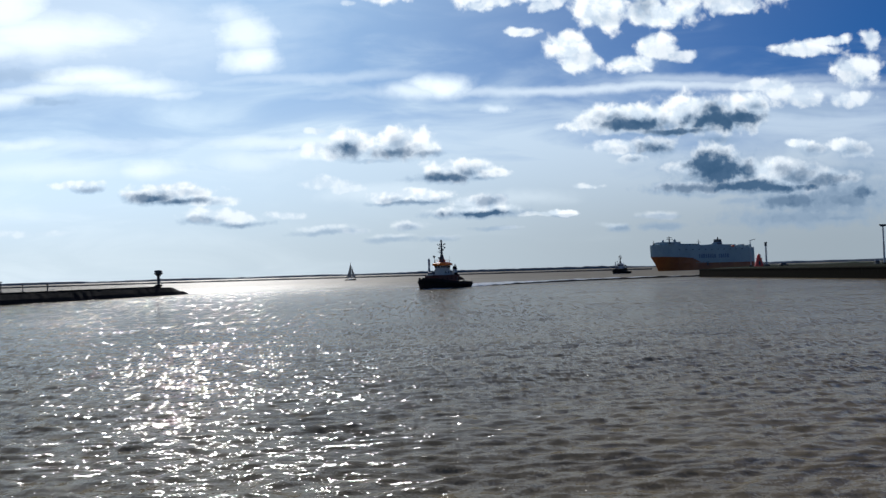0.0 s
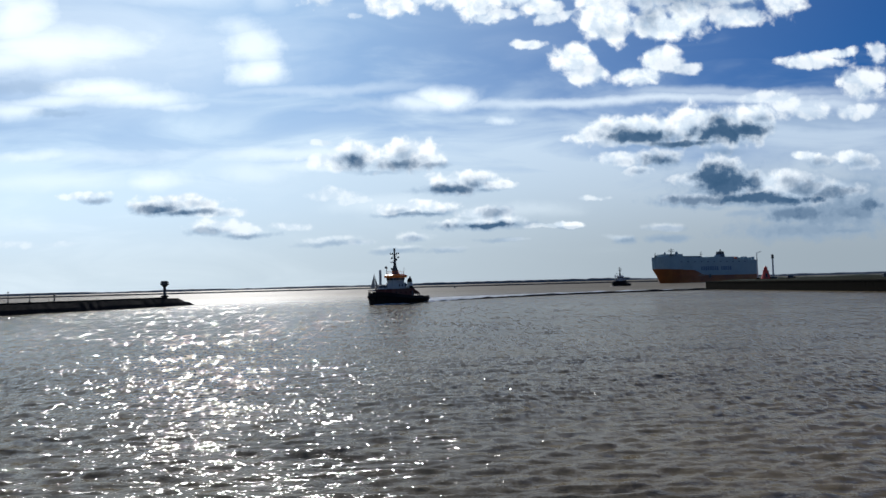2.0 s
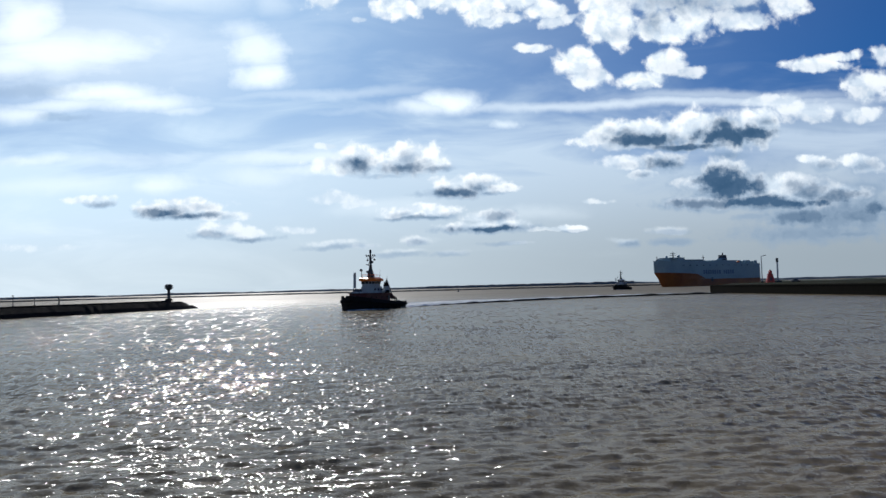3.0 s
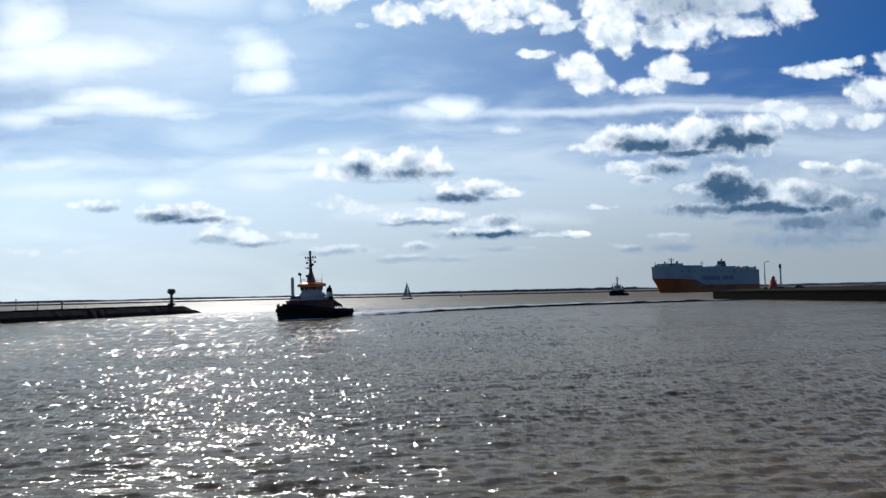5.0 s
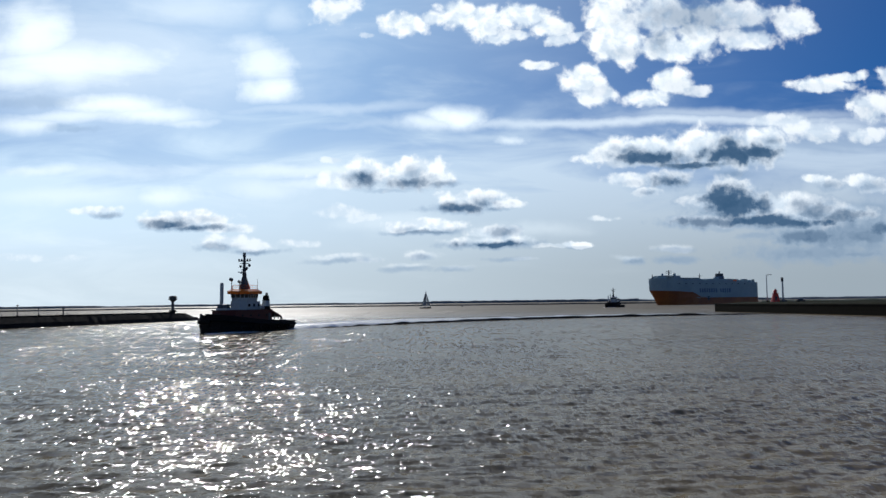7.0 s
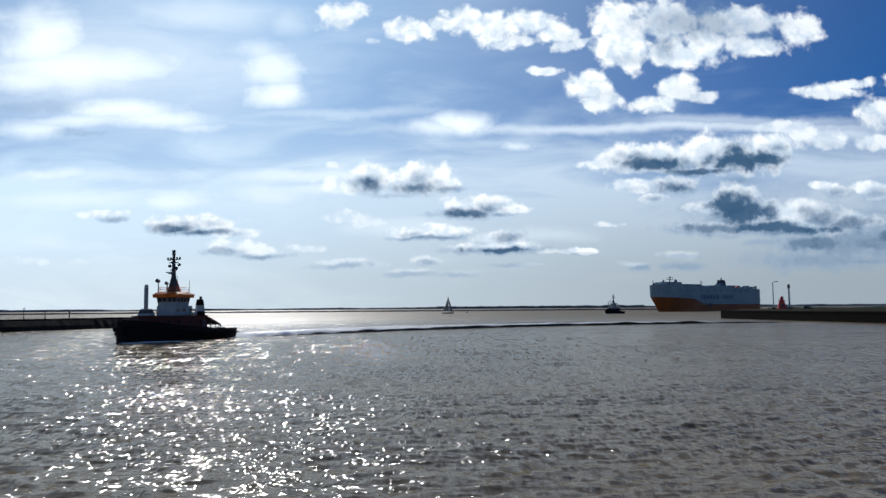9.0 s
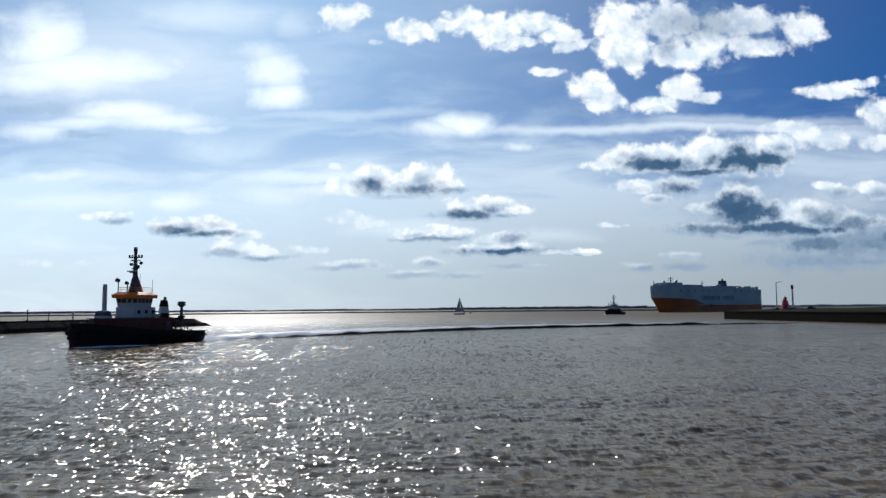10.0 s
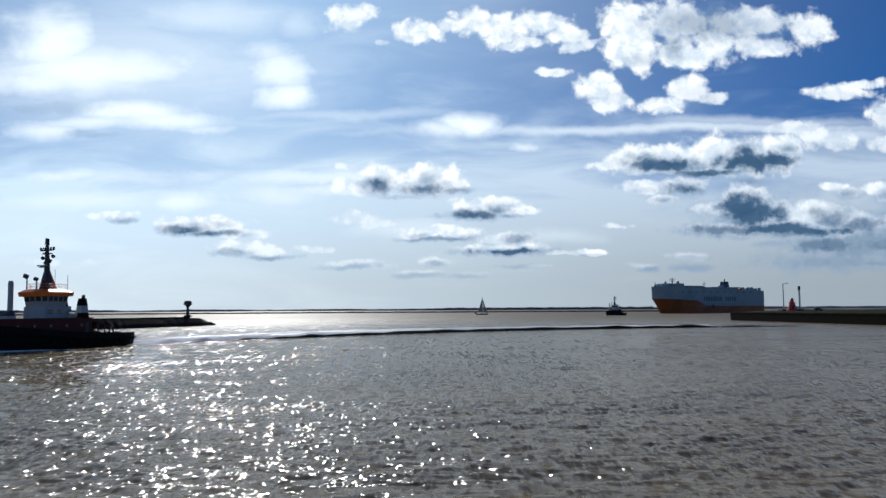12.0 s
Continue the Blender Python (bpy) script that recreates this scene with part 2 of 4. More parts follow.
# ---------------------------------------------------------------- materials
def material(name, colour, rough=0.6, metal=0.0, second=None, spec=0.5, grain=1.0, bump=0.0, coarse=0.15, emit=None, spread=(0.35, 0.7)):
    """A painted or raw surface: two colours mixed by coarse stains and fine grain, with relief."""
    m = bpy.data.materials.new(name)
    m.use_nodes = True
    n = Nodes(m.node_tree)
    where = n.node("ShaderNodeTexCoord").outputs["Object"]
    second = second or tuple(c * 0.62 for c in colour)
    stain = n.noise(where, coarse, 5.0, 0.6, 0.4)
    speck = n.noise(where, grain, 6.0, 0.65)
    fac = n.ramp(n.math("ADD", n.math("MULTIPLY", stain, 0.6), n.math("MULTIPLY", speck, 0.4)), spread[0], spread[1])
    col = n.mix(fac, (*colour, 1), (*second, 1))
    bsdf = n.node("ShaderNodeBsdfPrincipled", {"Base Color": col, "Roughness": n.ramp(speck, 0.3, 0.8, rough * 0.85, min(1.0, rough * 1.15)), "Metallic": metal, "Specular IOR Level": spec})
    if bump:
        b = n.node("ShaderNodeBump", {"Strength": bump, "Distance": 0.05, "Height": speck})
        n.tree.links.new(b.outputs[0], bsdf.inputs["Normal"])
    if emit:
        bsdf.inputs["Emission Color"].default_value = (*emit[:3], 1)
        bsdf.inputs["Emission Strength"].default_value = emit[3]
    n.node("ShaderNodeOutputMaterial", {0: bsdf.outputs[0]})
    return m


def water_material(name, colour, rough, ripples, glitter=1.0, foam=None, share=0.55, open_water=0.0):
    """Silty harbour water: wind ripples at several sizes, longer and steeper out in the open roads."""
    m = bpy.data.materials.new(name)
    m.use_nodes = True
    n = Nodes(m.node_tree)
    where = n.node("ShaderNodeTexCoord").outputs["Object"]
    turned = n.node("ShaderNodeMapping", {"Vector": where, "Rotation": (0, 0, radians(-6)), "Scale": (0.26, 1.0, 1.0)}).outputs[0]
    long_chop = n.node("ShaderNodeMapping", {"Vector": where, "Rotation": (0, 0, radians(5)), "Scale": (1.0, 0.11, 1.0)}).outputs[0]
    chop = n.node("ShaderNodeMapping", {"Vector": where, "Rotation": (0, 0, radians(9)), "Scale": (1.0, 0.22, 1.0)}).outputs[0]
    out = n.vec("LENGTH", where, out=1)
    gusts = n.noise(where, 0.012, 4.0, 0.6, 0.8)
    near = n.ramp(out, 14, 70, 1.0, 0.1)
    middle = n.ramp(out, 25, 110, 1.0, 0.15)
    outer = n.math("MULTIPLY", n.ramp(out, 22, 60, 0.1, 1.0), n.ramp(out, 110, 260, 1.0, 0.3))
    far = n.math("MULTIPLY", n.ramp(out, 70, 160, 0.1, 1.0), n.ramp(out, 400, 1000, 1.0, 0.25))
    slope = (0.0, 0.0, 0.0)
    for place, scale, steep, across, share_of in ((turned, 0.22, 0.40, 1.3, None), (turned, 1.7, 0.72, 1.3, middle), (turned, 3.4, 0.62, 1.3, middle),
                                                  (where, 10.5, 0.74 * glitter, 1.6, near), (chop, 3.8, 0.95 * glitter, 2.0, outer), (long_chop, 1.5, 1.0 * glitter, 2.0, far)):
        field = n.node("ShaderNodeTexNoise", {"Vector": place, "Scale": scale, "Detail": 1.5, "Roughness": 0.5, "Distortion": 0.2}).outputs[1]
        lean = n.vec("MULTIPLY", n.vec("SUBTRACT", field, (0.5, 0.5, 0.5)), (steep * across, steep, 0))
        if share_of is not None:
            lean = n.vec("MULTIPLY", lean, n.node("ShaderNodeCombineXYZ", {0: share_of, 1: share_of, 2: 0.0}).outputs[0])
        slope = n.vec("ADD", slope, lean)
    strong = n.ramp(gusts, 0.3, 0.7, ripples * 0.8, ripples * 1.15)
    slope = n.vec("MULTIPLY", slope, n.node("ShaderNodeCombineXYZ", {0: strong, 1: strong, 2: 0.0}).outputs[0])
    facing = n.vec("NORMALIZE", n.vec("ADD", n.node("ShaderNodeNewGeometry").outputs["Normal"], slope))
    silt = n.mix(n.ramp(gusts, 0.35, 0.7), (*colour, 1), (*[c * 0.78 for c in colour], 1))
    rgh = rough
    if open_water:
        rgh = n.ramp(out, 60, 700, rough, open_water)
    if foam:
        froth = n.noise(n.node("ShaderNodeMapping", {"Vector": where, "Scale": (0.25, 1.0, 1.0)}).outputs[0], foam[0], 6.0, 0.7, 0.8)
        patch = n.ramp(froth, foam[1], foam[1] + 0.14)
        silt = n.mix(patch, silt, (0.78, 0.80, 0.80, 1))
        rgh = n.math("ADD", rgh, n.math("MULTIPLY", patch, 0.6), clamp=True)
    # wave faces that lean to the eye keep the gloss of a choppy sheet low at a grazing look
    shine = n.node("ShaderNodeBsdfPrincipled", {"Base Color": silt, "Roughness": rgh, "IOR": 1.33, "Normal": facing})
    mud = n.node("ShaderNodeBsdfDiffuse", {"Color": silt, "Normal": facing})
    both = n.node("ShaderNodeMixShader", {0: share, 1: mud.outputs[0], 2: shine.outputs[0]})
    n.node("ShaderNodeOutputMaterial", {0: both.outputs[0]})
    return m

M = {
    "water": water_material("harbour_water", (0.176, 0.136, 0.078), 0.085, 1.0, share=0.60, open_water=0.5),
    "wake": water_material("wake_water", (0.25, 0.24, 0.225), 0.30, 0.6, 0.8, (0.45, 0.50), 0.95),
    # the crest's dark near face is painted: near-black colour, little sky reflection
    "crest": water_material("darkened_crest_water", (0.03, 0.026, 0.02), 0.2, 0.5, 0.5, None, 0.18),
    "foam": water_material("foam_water", (0.58, 0.58, 0.57), 0.5, 0.5, 1.0, (0.6, 0.33), 0.35),
    "black": material("black_hull_paint", (0.008, 0.0075, 0.0075), 0.8, second=(0.016, 0.012, 0.010), spec=0.15, grain=3.0, bump=0.1),
    "rubber": material("rubber_fender", (0.010, 0.010, 0.010), 0.9, spec=0.15, grain=8.0, bump=0.3),
    "red": material("dark_red_paint", (0.10, 0.018, 0.014), 0.6, second=(0.06, 0.016, 0.013), spec=0.25, grain=3.0, bump=0.08),
    "orange": material("orange_paint", (0.85, 0.17, 0.010), 0.45, second=(0.75, 0.14, 0.010), grain=3.0),
    # white lowered to blue-grey, with the shade of backlit walls in the colour
    "white": material("shaded_white_paint", (0.37, 0.42, 0.44), 0.5, second=(0.28, 0.32, 0.33), grain=2.0),
    "grey": material("grey_paint", (0.42, 0.45, 0.47), 0.5, second=(0.33, 0.35, 0.36), grain=2.0),
    "dark": material("dark_steel", (0.05, 0.055, 0.06), 0.5, second=(0.03, 0.03, 0.032), grain=4.0),
    "glass": material("dark_window_glass", (0.02, 0.03, 0.035), 0.06, grain=1.0),
    "deck": material("deck_paint", (0.10, 0.05, 0.04), 0.7, grain=3.0, bump=0.1),
    # carrier's white and yellow are dulled: the hull's shaded side put into the paint
    "ship_white": material("ship_shaded_white", (0.27, 0.37, 0.41), 0.5, second=(0.20, 0.29, 0.33), grain=0.5, coarse=0.04),
    "ship_orange": material("ship_shaded_yellow", (0.33, 0.095, 0.018), 0.5, second=(0.20, 0.05, 0.015), grain=0.5, coarse=0.05),
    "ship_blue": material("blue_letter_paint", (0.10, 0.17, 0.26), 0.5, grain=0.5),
    # mole and quay colours near black: the shade of backlit faces is painted in
    "stone": material("backlit_mole_stone", (0.016, 0.013, 0.012), 0.95, spec=0.08, second=(0.009, 0.008, 0.007), grain=1.2, bump=0.8, coarse=0.2),
    "concrete": material("weathered_backlit_concrete", (0.028, 0.025, 0.019), 0.95, spec=0.05, second=(0.018, 0.017, 0.013), grain=1.5, bump=0.4, coarse=0.1),
    "weed": material("weedy_backlit_wall", (0.010, 0.009, 0.006), 0.95, spec=0.04, second=(0.007, 0.007, 0.005), grain=1.2, bump=0.6, coarse=0.15),
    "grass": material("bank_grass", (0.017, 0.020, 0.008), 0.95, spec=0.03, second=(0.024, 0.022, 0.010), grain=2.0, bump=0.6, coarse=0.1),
    "leaf": material("dark_foliage", (0.045, 0.065, 0.03), 0.9, second=(0.025, 0.04, 0.02), grain=0.6, bump=0.5),
    # blue of the distant air haze is mixed into the land's colour
    "shore": material("haze_tinted_shore_land", (0.085, 0.12, 0.15), 0.95, second=(0.06, 0.09, 0.115), grain=0.02, coarse=0.004),
    "dam": material("training_dam_rock", (0.06, 0.058, 0.055), 0.9, second=(0.035, 0.034, 0.033), grain=0.3, bump=0.4),
    "tower_red": material("signal_red_paint", (0.62, 0.05, 0.035), 0.5, second=(0.45, 0.045, 0.03), grain=2.0),
    "sail": material("sail_cloth", (0.32, 0.33, 0.34), 0.8, second=(0.25, 0.26, 0.27), grain=1.0),
}


# ---------------------------------------------------------------- mesh helpers
def part(name, bm, mat, parent=None, label="", smooth=False):
    mesh = bpy.data.meshes.new(name)
    bmesh.ops.recalc_face_normals(bm, faces=bm.faces)
    bm.to_mesh(mesh)
    bm.free()
    mesh.materials.append(M[mat] if isinstance(mat, str) else mat)
    if smooth:
        mesh.polygons.foreach_set("use_smooth", [True] * len(mesh.polygons))
    ob = new(name, mesh)
    if parent:
        ob.parent = parent
    if label:
        tagged(ob, label)
    return ob


def thing(name, m, label, category, group="", kind=""):
    ob = new(name)
    ob.matrix_world = m
    return tagged(ob, label, category, group, kind)


def box(bm, x, y, z, sx, sy, sz, bevel=0.0, taper=1.0):
    """A box standing on z; taper narrows its top."""
    r = bmesh.ops.create_cube(bm, size=1.0)
    for v in r["verts"]:
        k = taper if v.co.z > 0 else 1.0
        v.co = Vector((x + v.co.x * sx * k, y + v.co.y * sy * k, z + (v.co.z + 0.5) * sz))
    if bevel:
        edges = list({e for v in r["verts"] for e in v.link_edges})
        bmesh.ops.bevel(bm, geom=edges, offset=bevel, segments=2, affect="EDGES", profile=0.6)
    return bm


def rod(bm, a, b, r1, r2=None, sides=8):
    a, b = Vector(a), Vector(b)
    r2 = r1 if r2 is None else r2
    q = (b - a).to_track_quat("Z", "Y").to_matrix().to_4x4()
    bmesh.ops.create_cone(bm, cap_ends=True, segments=sides, radius1=r1, radius2=r2, depth=(b - a).length,
                          matrix=Matrix.Translation((a + b) / 2) @ q)
    return bm


def ball(bm, c, r, flat=1.0, sub=2):
    bmesh.ops.create_icosphere(bm, subdivisions=sub, radius=r, matrix=Matrix.Translation(c) @ Matrix.Diagonal((1, 1, flat, 1)))
    return bm


def loft(bm, rings, closed=True, caps=True):
    """Skin a list of rings, each with the same number of points."""
    rows = [[bm.verts.new(p) for p in ring] for ring in rings]
    k = len(rows[0])
    for a, b in zip(rows, rows[1:]):
        for i in range(k if closed else k - 1):
            j = (i + 1) % k
            bm.faces.new((a[i], a[j], b[j], b[i]))
    if caps:
        bm.faces.new(rows[0][::-1])
        bm.faces.new(rows[-1])
    return bm


def prism(bm, outline, z0, z1, grow=1.0, origin=(0, 0)):
    """An upright prism over an outline; its top may be larger or smaller."""
    lo = [(x, y, z0) for x, y in outline]
    hi = [(origin[0] + (x - origin[0]) * grow, origin[1] + (y - origin[1]) * grow, z1) for x, y in outline]
    return loft(bm, [lo, hi])


B = bmesh.new


# ---------------------------------------------------------------- water
def swell(x, y, seed=3, lengths=(0.5, 2.4), count=34):
    """Summed wind waves, drawn up to sharper crests."""
    rng = np.random.RandomState(seed)
    total = np.zeros_like(x)
    for i in range(count):
        wave = lengths[0] * (lengths[1] / lengths[0]) ** rng.rand()
        turn = radians(-78 + rng.randn() * 32)
        k = 2 * math.pi / wave
        phase = k * (x * math.cos(turn) + y * math.sin(turn)) + rng.rand() * 6.28
        total += 0.007 * wave ** 0.8 * np.sin(phase + 0.35 * np.sin(phase))
    return total


def make_water():
    dist = np.concatenate(([0.01, 6.0], np.geomspace(12.0, 420.0, 560), np.geomspace(440.0, 4900.0, 60)))
    fine = np.radians(np.linspace(-46, 46, 460))
    rest = np.radians(np.linspace(46, 314, 60)[1:-1])
    angle = np.concatenate((fine, rest))
    d, a = np.meshgrid(dist, angle, indexing="ij")
    x, y = d * np.sin(a), d * np.cos(a)
    fade = np.clip((260 - d) / 200, 0, 1) * np.clip((d - 8) / 10, 0, 1)
    z = swell(x, y) * fade
    z[:, len(fine):] = 0
    rows, cols = d.shape
    co = np.stack((x, y, z), -1).reshape(-1, 3)
    i = np.arange(rows - 1)[:, None] * cols + np.arange(cols)[None, :]
    j = np.arange(rows - 1)[:, None] * cols + (np.arange(cols)[None, :] + 1) % cols
    quads = np.stack((i, j, j + cols, i + cols), -1).reshape(-1, 4)[:, ::-1]
    mesh = bpy.data.meshes.new("water")
    mesh.vertices.add(len(co))
    mesh.vertices.foreach_set("co", co.ravel())
    mesh.loops.add(quads.size)
    mesh.loops.foreach_set("vertex_index", np.ascontiguousarray(quads).ravel())
    mesh.polygons.add(len(quads))
    mesh.polygons.foreach_set("loop_start", np.arange(0, quads.size, 4))
    mesh.update(calc_edges=True)
    mesh.polygons.foreach_set("use_smooth", [True] * len(quads))
    mesh.materials.append(M["water"])
    return tagged(new("water", mesh), "silty grey-brown harbour water, choppy and glittering in the sun", "water", kind="structure")


water = make_water()


# ---------------------------------------------------------------- far shores
def ridge(name, mat, label, radius, turns, height, depth, steps, seed, ragged=0.5, kind="structure"):
    """A long low strip of land round the eye, with an uneven skyline."""
    bm = B()
    rings = []
    for s in range(steps + 1):
        a = radians(turns[0] + (turns[1] - turns[0]) * s / steps)
        k = 1 + ragged * (noise.fractal((s * 0.09, seed, 0), 1.0, 2.0, 4) + 0.4 * noise.noise((s * 0.9, seed, 5)))
        k = max(0.25, k)
        ring = []
        for off, z in ((-depth * 0.5, -1.0), (-depth * 0.35, height * k * 0.8), (0, height * k), (depth * 0.5, -1.0)):
            r = radius + off
            ring.append((r * math.sin(a), r * math.cos(a), z))
        rings.append(ring)
    loft(bm, rings, closed=True)
    return tagged(part(name, bm, mat), label, "shore", kind=kind)


# far shore and far wood carry their haze as a blue tint
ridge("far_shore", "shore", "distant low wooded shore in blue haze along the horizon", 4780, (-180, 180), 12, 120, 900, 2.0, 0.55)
ridge("training_dam", "dam", "long low dark rubble dam far across the water", 1520, (-70, 17.5), 2.9, 14, 500, 7.0, 0.22)
ridge("near_land", "leaf", "low dark bank of trees behind the quay", 1500, (24.0, 75), 3.8, 60, 300, 11.0, 0.6)


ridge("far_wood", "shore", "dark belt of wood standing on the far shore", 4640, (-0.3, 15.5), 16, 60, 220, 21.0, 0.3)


def make_buoy(m):
    y = thing("buoy", m, "small dark navigation buoy afloat off the dam", "buoy")
    part("float", rod(B(), (0, 0, -0.6), (0, 0, 0.9), 1.5, 1.4, 12), "dark", y)
    part("tower", rod(B(), (0, 0, 0.9), (0, 0, 3.4), 0.9, 0.35, 8), "dark", y)
    part("top_mark", rod(B(), (0, 0, 3.4), (0, 0, 4.4), 0.5, 0.05, 8), "dark", y)


# ---------------------------------------------------------------- piers
def along(a, b, t):
    return Vector(a) + (Vector(b) - Vector(a)) * t


def make_left_pier():
    """A rubble mole with a concrete cap, running out to a sloping head with a beacon."""
    tip, root = Vector((-113.5, 354.0, 0)), Vector((-215.0, 64.0, 0))
    way = (tip - root).normalized()
    across = Vector((way.y, -way.x, 0))
    length = (tip - root).length
    mole = thing("left_mole", Matrix.Identity(4), "dark backlit stone mole with a concrete cap and thin railing posts", "pier", kind="structure")
    bm, rings = B(), []
    steps = 150
    for s in range(steps + 1):
        d = length * s / steps
        end = max(0.0, (d - (length - 13)) / 13)
        top = 3.7 * (1 - end) ** 0.9 - 0.3 * end
        ring = []
        for off, z in ((8.4, -1.2), (5.9, 1.6), (3.7, 3.6), (-3.7, 3.6), (-5.9, 1.6), (-8.4, -1.2)):
            p = root + way * d + across * off * (1 - 0.35 * end)
            j = noise.noise_vector(p * 0.55) * 0.26
            zz = z if z < 0 else min(z, top)
            ring.append((p.x + j.x, p.y + j.y, zz + (j.z * 0.5 if abs(off) > 4 else 0)))
        rings.append(ring)
    loft(bm, rings)
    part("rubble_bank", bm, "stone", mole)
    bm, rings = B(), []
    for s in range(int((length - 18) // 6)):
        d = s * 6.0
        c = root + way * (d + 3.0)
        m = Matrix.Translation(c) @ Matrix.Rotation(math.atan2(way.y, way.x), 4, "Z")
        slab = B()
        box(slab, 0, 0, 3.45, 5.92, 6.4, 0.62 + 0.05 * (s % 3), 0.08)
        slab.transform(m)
        # the cap takes the near-black stone, so its shaded near face stays dark
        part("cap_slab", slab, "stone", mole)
    return root, way, across, length


lroot, lway, lacross, llength = make_left_pier()


def make_mole_beacon():
    at = lroot + lway * (llength - 17.0)
    b = thing("mole_beacon", pose(at.x, at.y, 4.1), "dark beacon column with a wide lamp gallery on the mole head", "beacon")
    part("foot", prism(B(), [(1.9 * math.cos(a), 1.9 * math.sin(a)) for a in np.linspace(0, 2 * math.pi, 13)[:-1]], 0, 0.9, 0.7), "concrete", b)
    part("column", rod(B(), (0, 0, 0.8), (0, 0, 5.6), 0.72, 0.55, 14), "dark", b, smooth=False)
    part("bracket", rod(B(), (0, 0, 4.6), (0, 0, 5.6), 0.6, 1.6, 14), "dark", b)
    part("gallery", rod(B(), (0, 0, 5.6), (0, 0, 6.0), 1.95, 1.95, 18), "dark", b)
    part("lantern", rod(B(), (0, 0, 6.0), (0, 0, 7.0), 1.5, 1.62, 14), "dark", b)
    part("roof", rod(B(), (0, 0, 7.0), (0, 0, 7.4), 1.8, 1.2, 14), "dark", b)
    for i in range(10):
        a = i * math.pi / 5
        part("gallery_post", rod(B(), (1.8 * math.cos(a), 1.8 * math.sin(a), 6.0), (1.8 * math.cos(a), 1.8 * math.sin(a), 6.9), 0.05, sides=5), "dark", b)
    part("gallery_rail", rod(B(), (0, 0, 6.86), (0, 0, 6.94), 1.86, 1.86, 18), "dark", b)


make_mole_beacon()
make_buoy(pose(0.0375 * 1050, 1050, 0))


def make_mole_posts():
    """Light posts along the mole, and low bollards between them."""
    first = None
    for d, tall in ((llength - 78, 0), (llength - 89, 2), (llength - 98, 1), (llength - 116, 2), (llength - 130, 1), (llength - 156, 0), (llength - 182, 1)):
        at = lroot + lway * d - lacross * 0.8
        m = pose(at.x, at.y, 4.08)
        if tall:
            p = thing("mole_lamp_post", m, "thin dark lamp post on the stone mole", "lamp post", "posts along the mole")
            top = 3.6 / tall ** 0.6
            part("pole", rod(B(), (0, 0, 0), (0, 0, top), 0.16, 0.12), "dark", p)
            part("lamp_head", box(B(), 0.0, 0, top, 0.6, 0.5, 0.3, 0.06), "dark", p)
            part("base", box(B(), 0, 0, 0, 0.5, 0.5, 0.3, 0.04), "concrete", p)
        else:
            p = thing("mole_marker", m, "short dark marker post with a round top on the mole", "marker post", "markers along the mole")
            part("pole", rod(B(), (0, 0, 0), (0, 0, 2.4), 0.28, 0.22), "dark", p)
            part("cap", ball(B(), (0, 0, 2.5), 0.5, 0.8), "dark", p)
    # railing
    rail = thing("mole_railing", Matrix.Identity(4), "thin steel railing along the far edge of the mole", "railing")
    a, b = lroot + lacross * -2.5, lroot + lway * (llength - 22) + lacross * -2.5
    for z in (4.6, 5.1):
        part("rail", rod(B(), (a.x, a.y, z), (b.x, b.y, z), 0.035, sides=5), "dark", rail)
    k = 60
    for i in range(k + 1):
        p = along(a, b, i / k)
        part("post", rod(B(), (p.x, p.y, 3.9), (p.x, p.y, 5.15), 0.04, sides=5), "dark", rail)


make_mole_posts()


RTIP, RNEAR = Vector((157.0, 412.0, 0)), Vector((172.0, 190.0, 0))


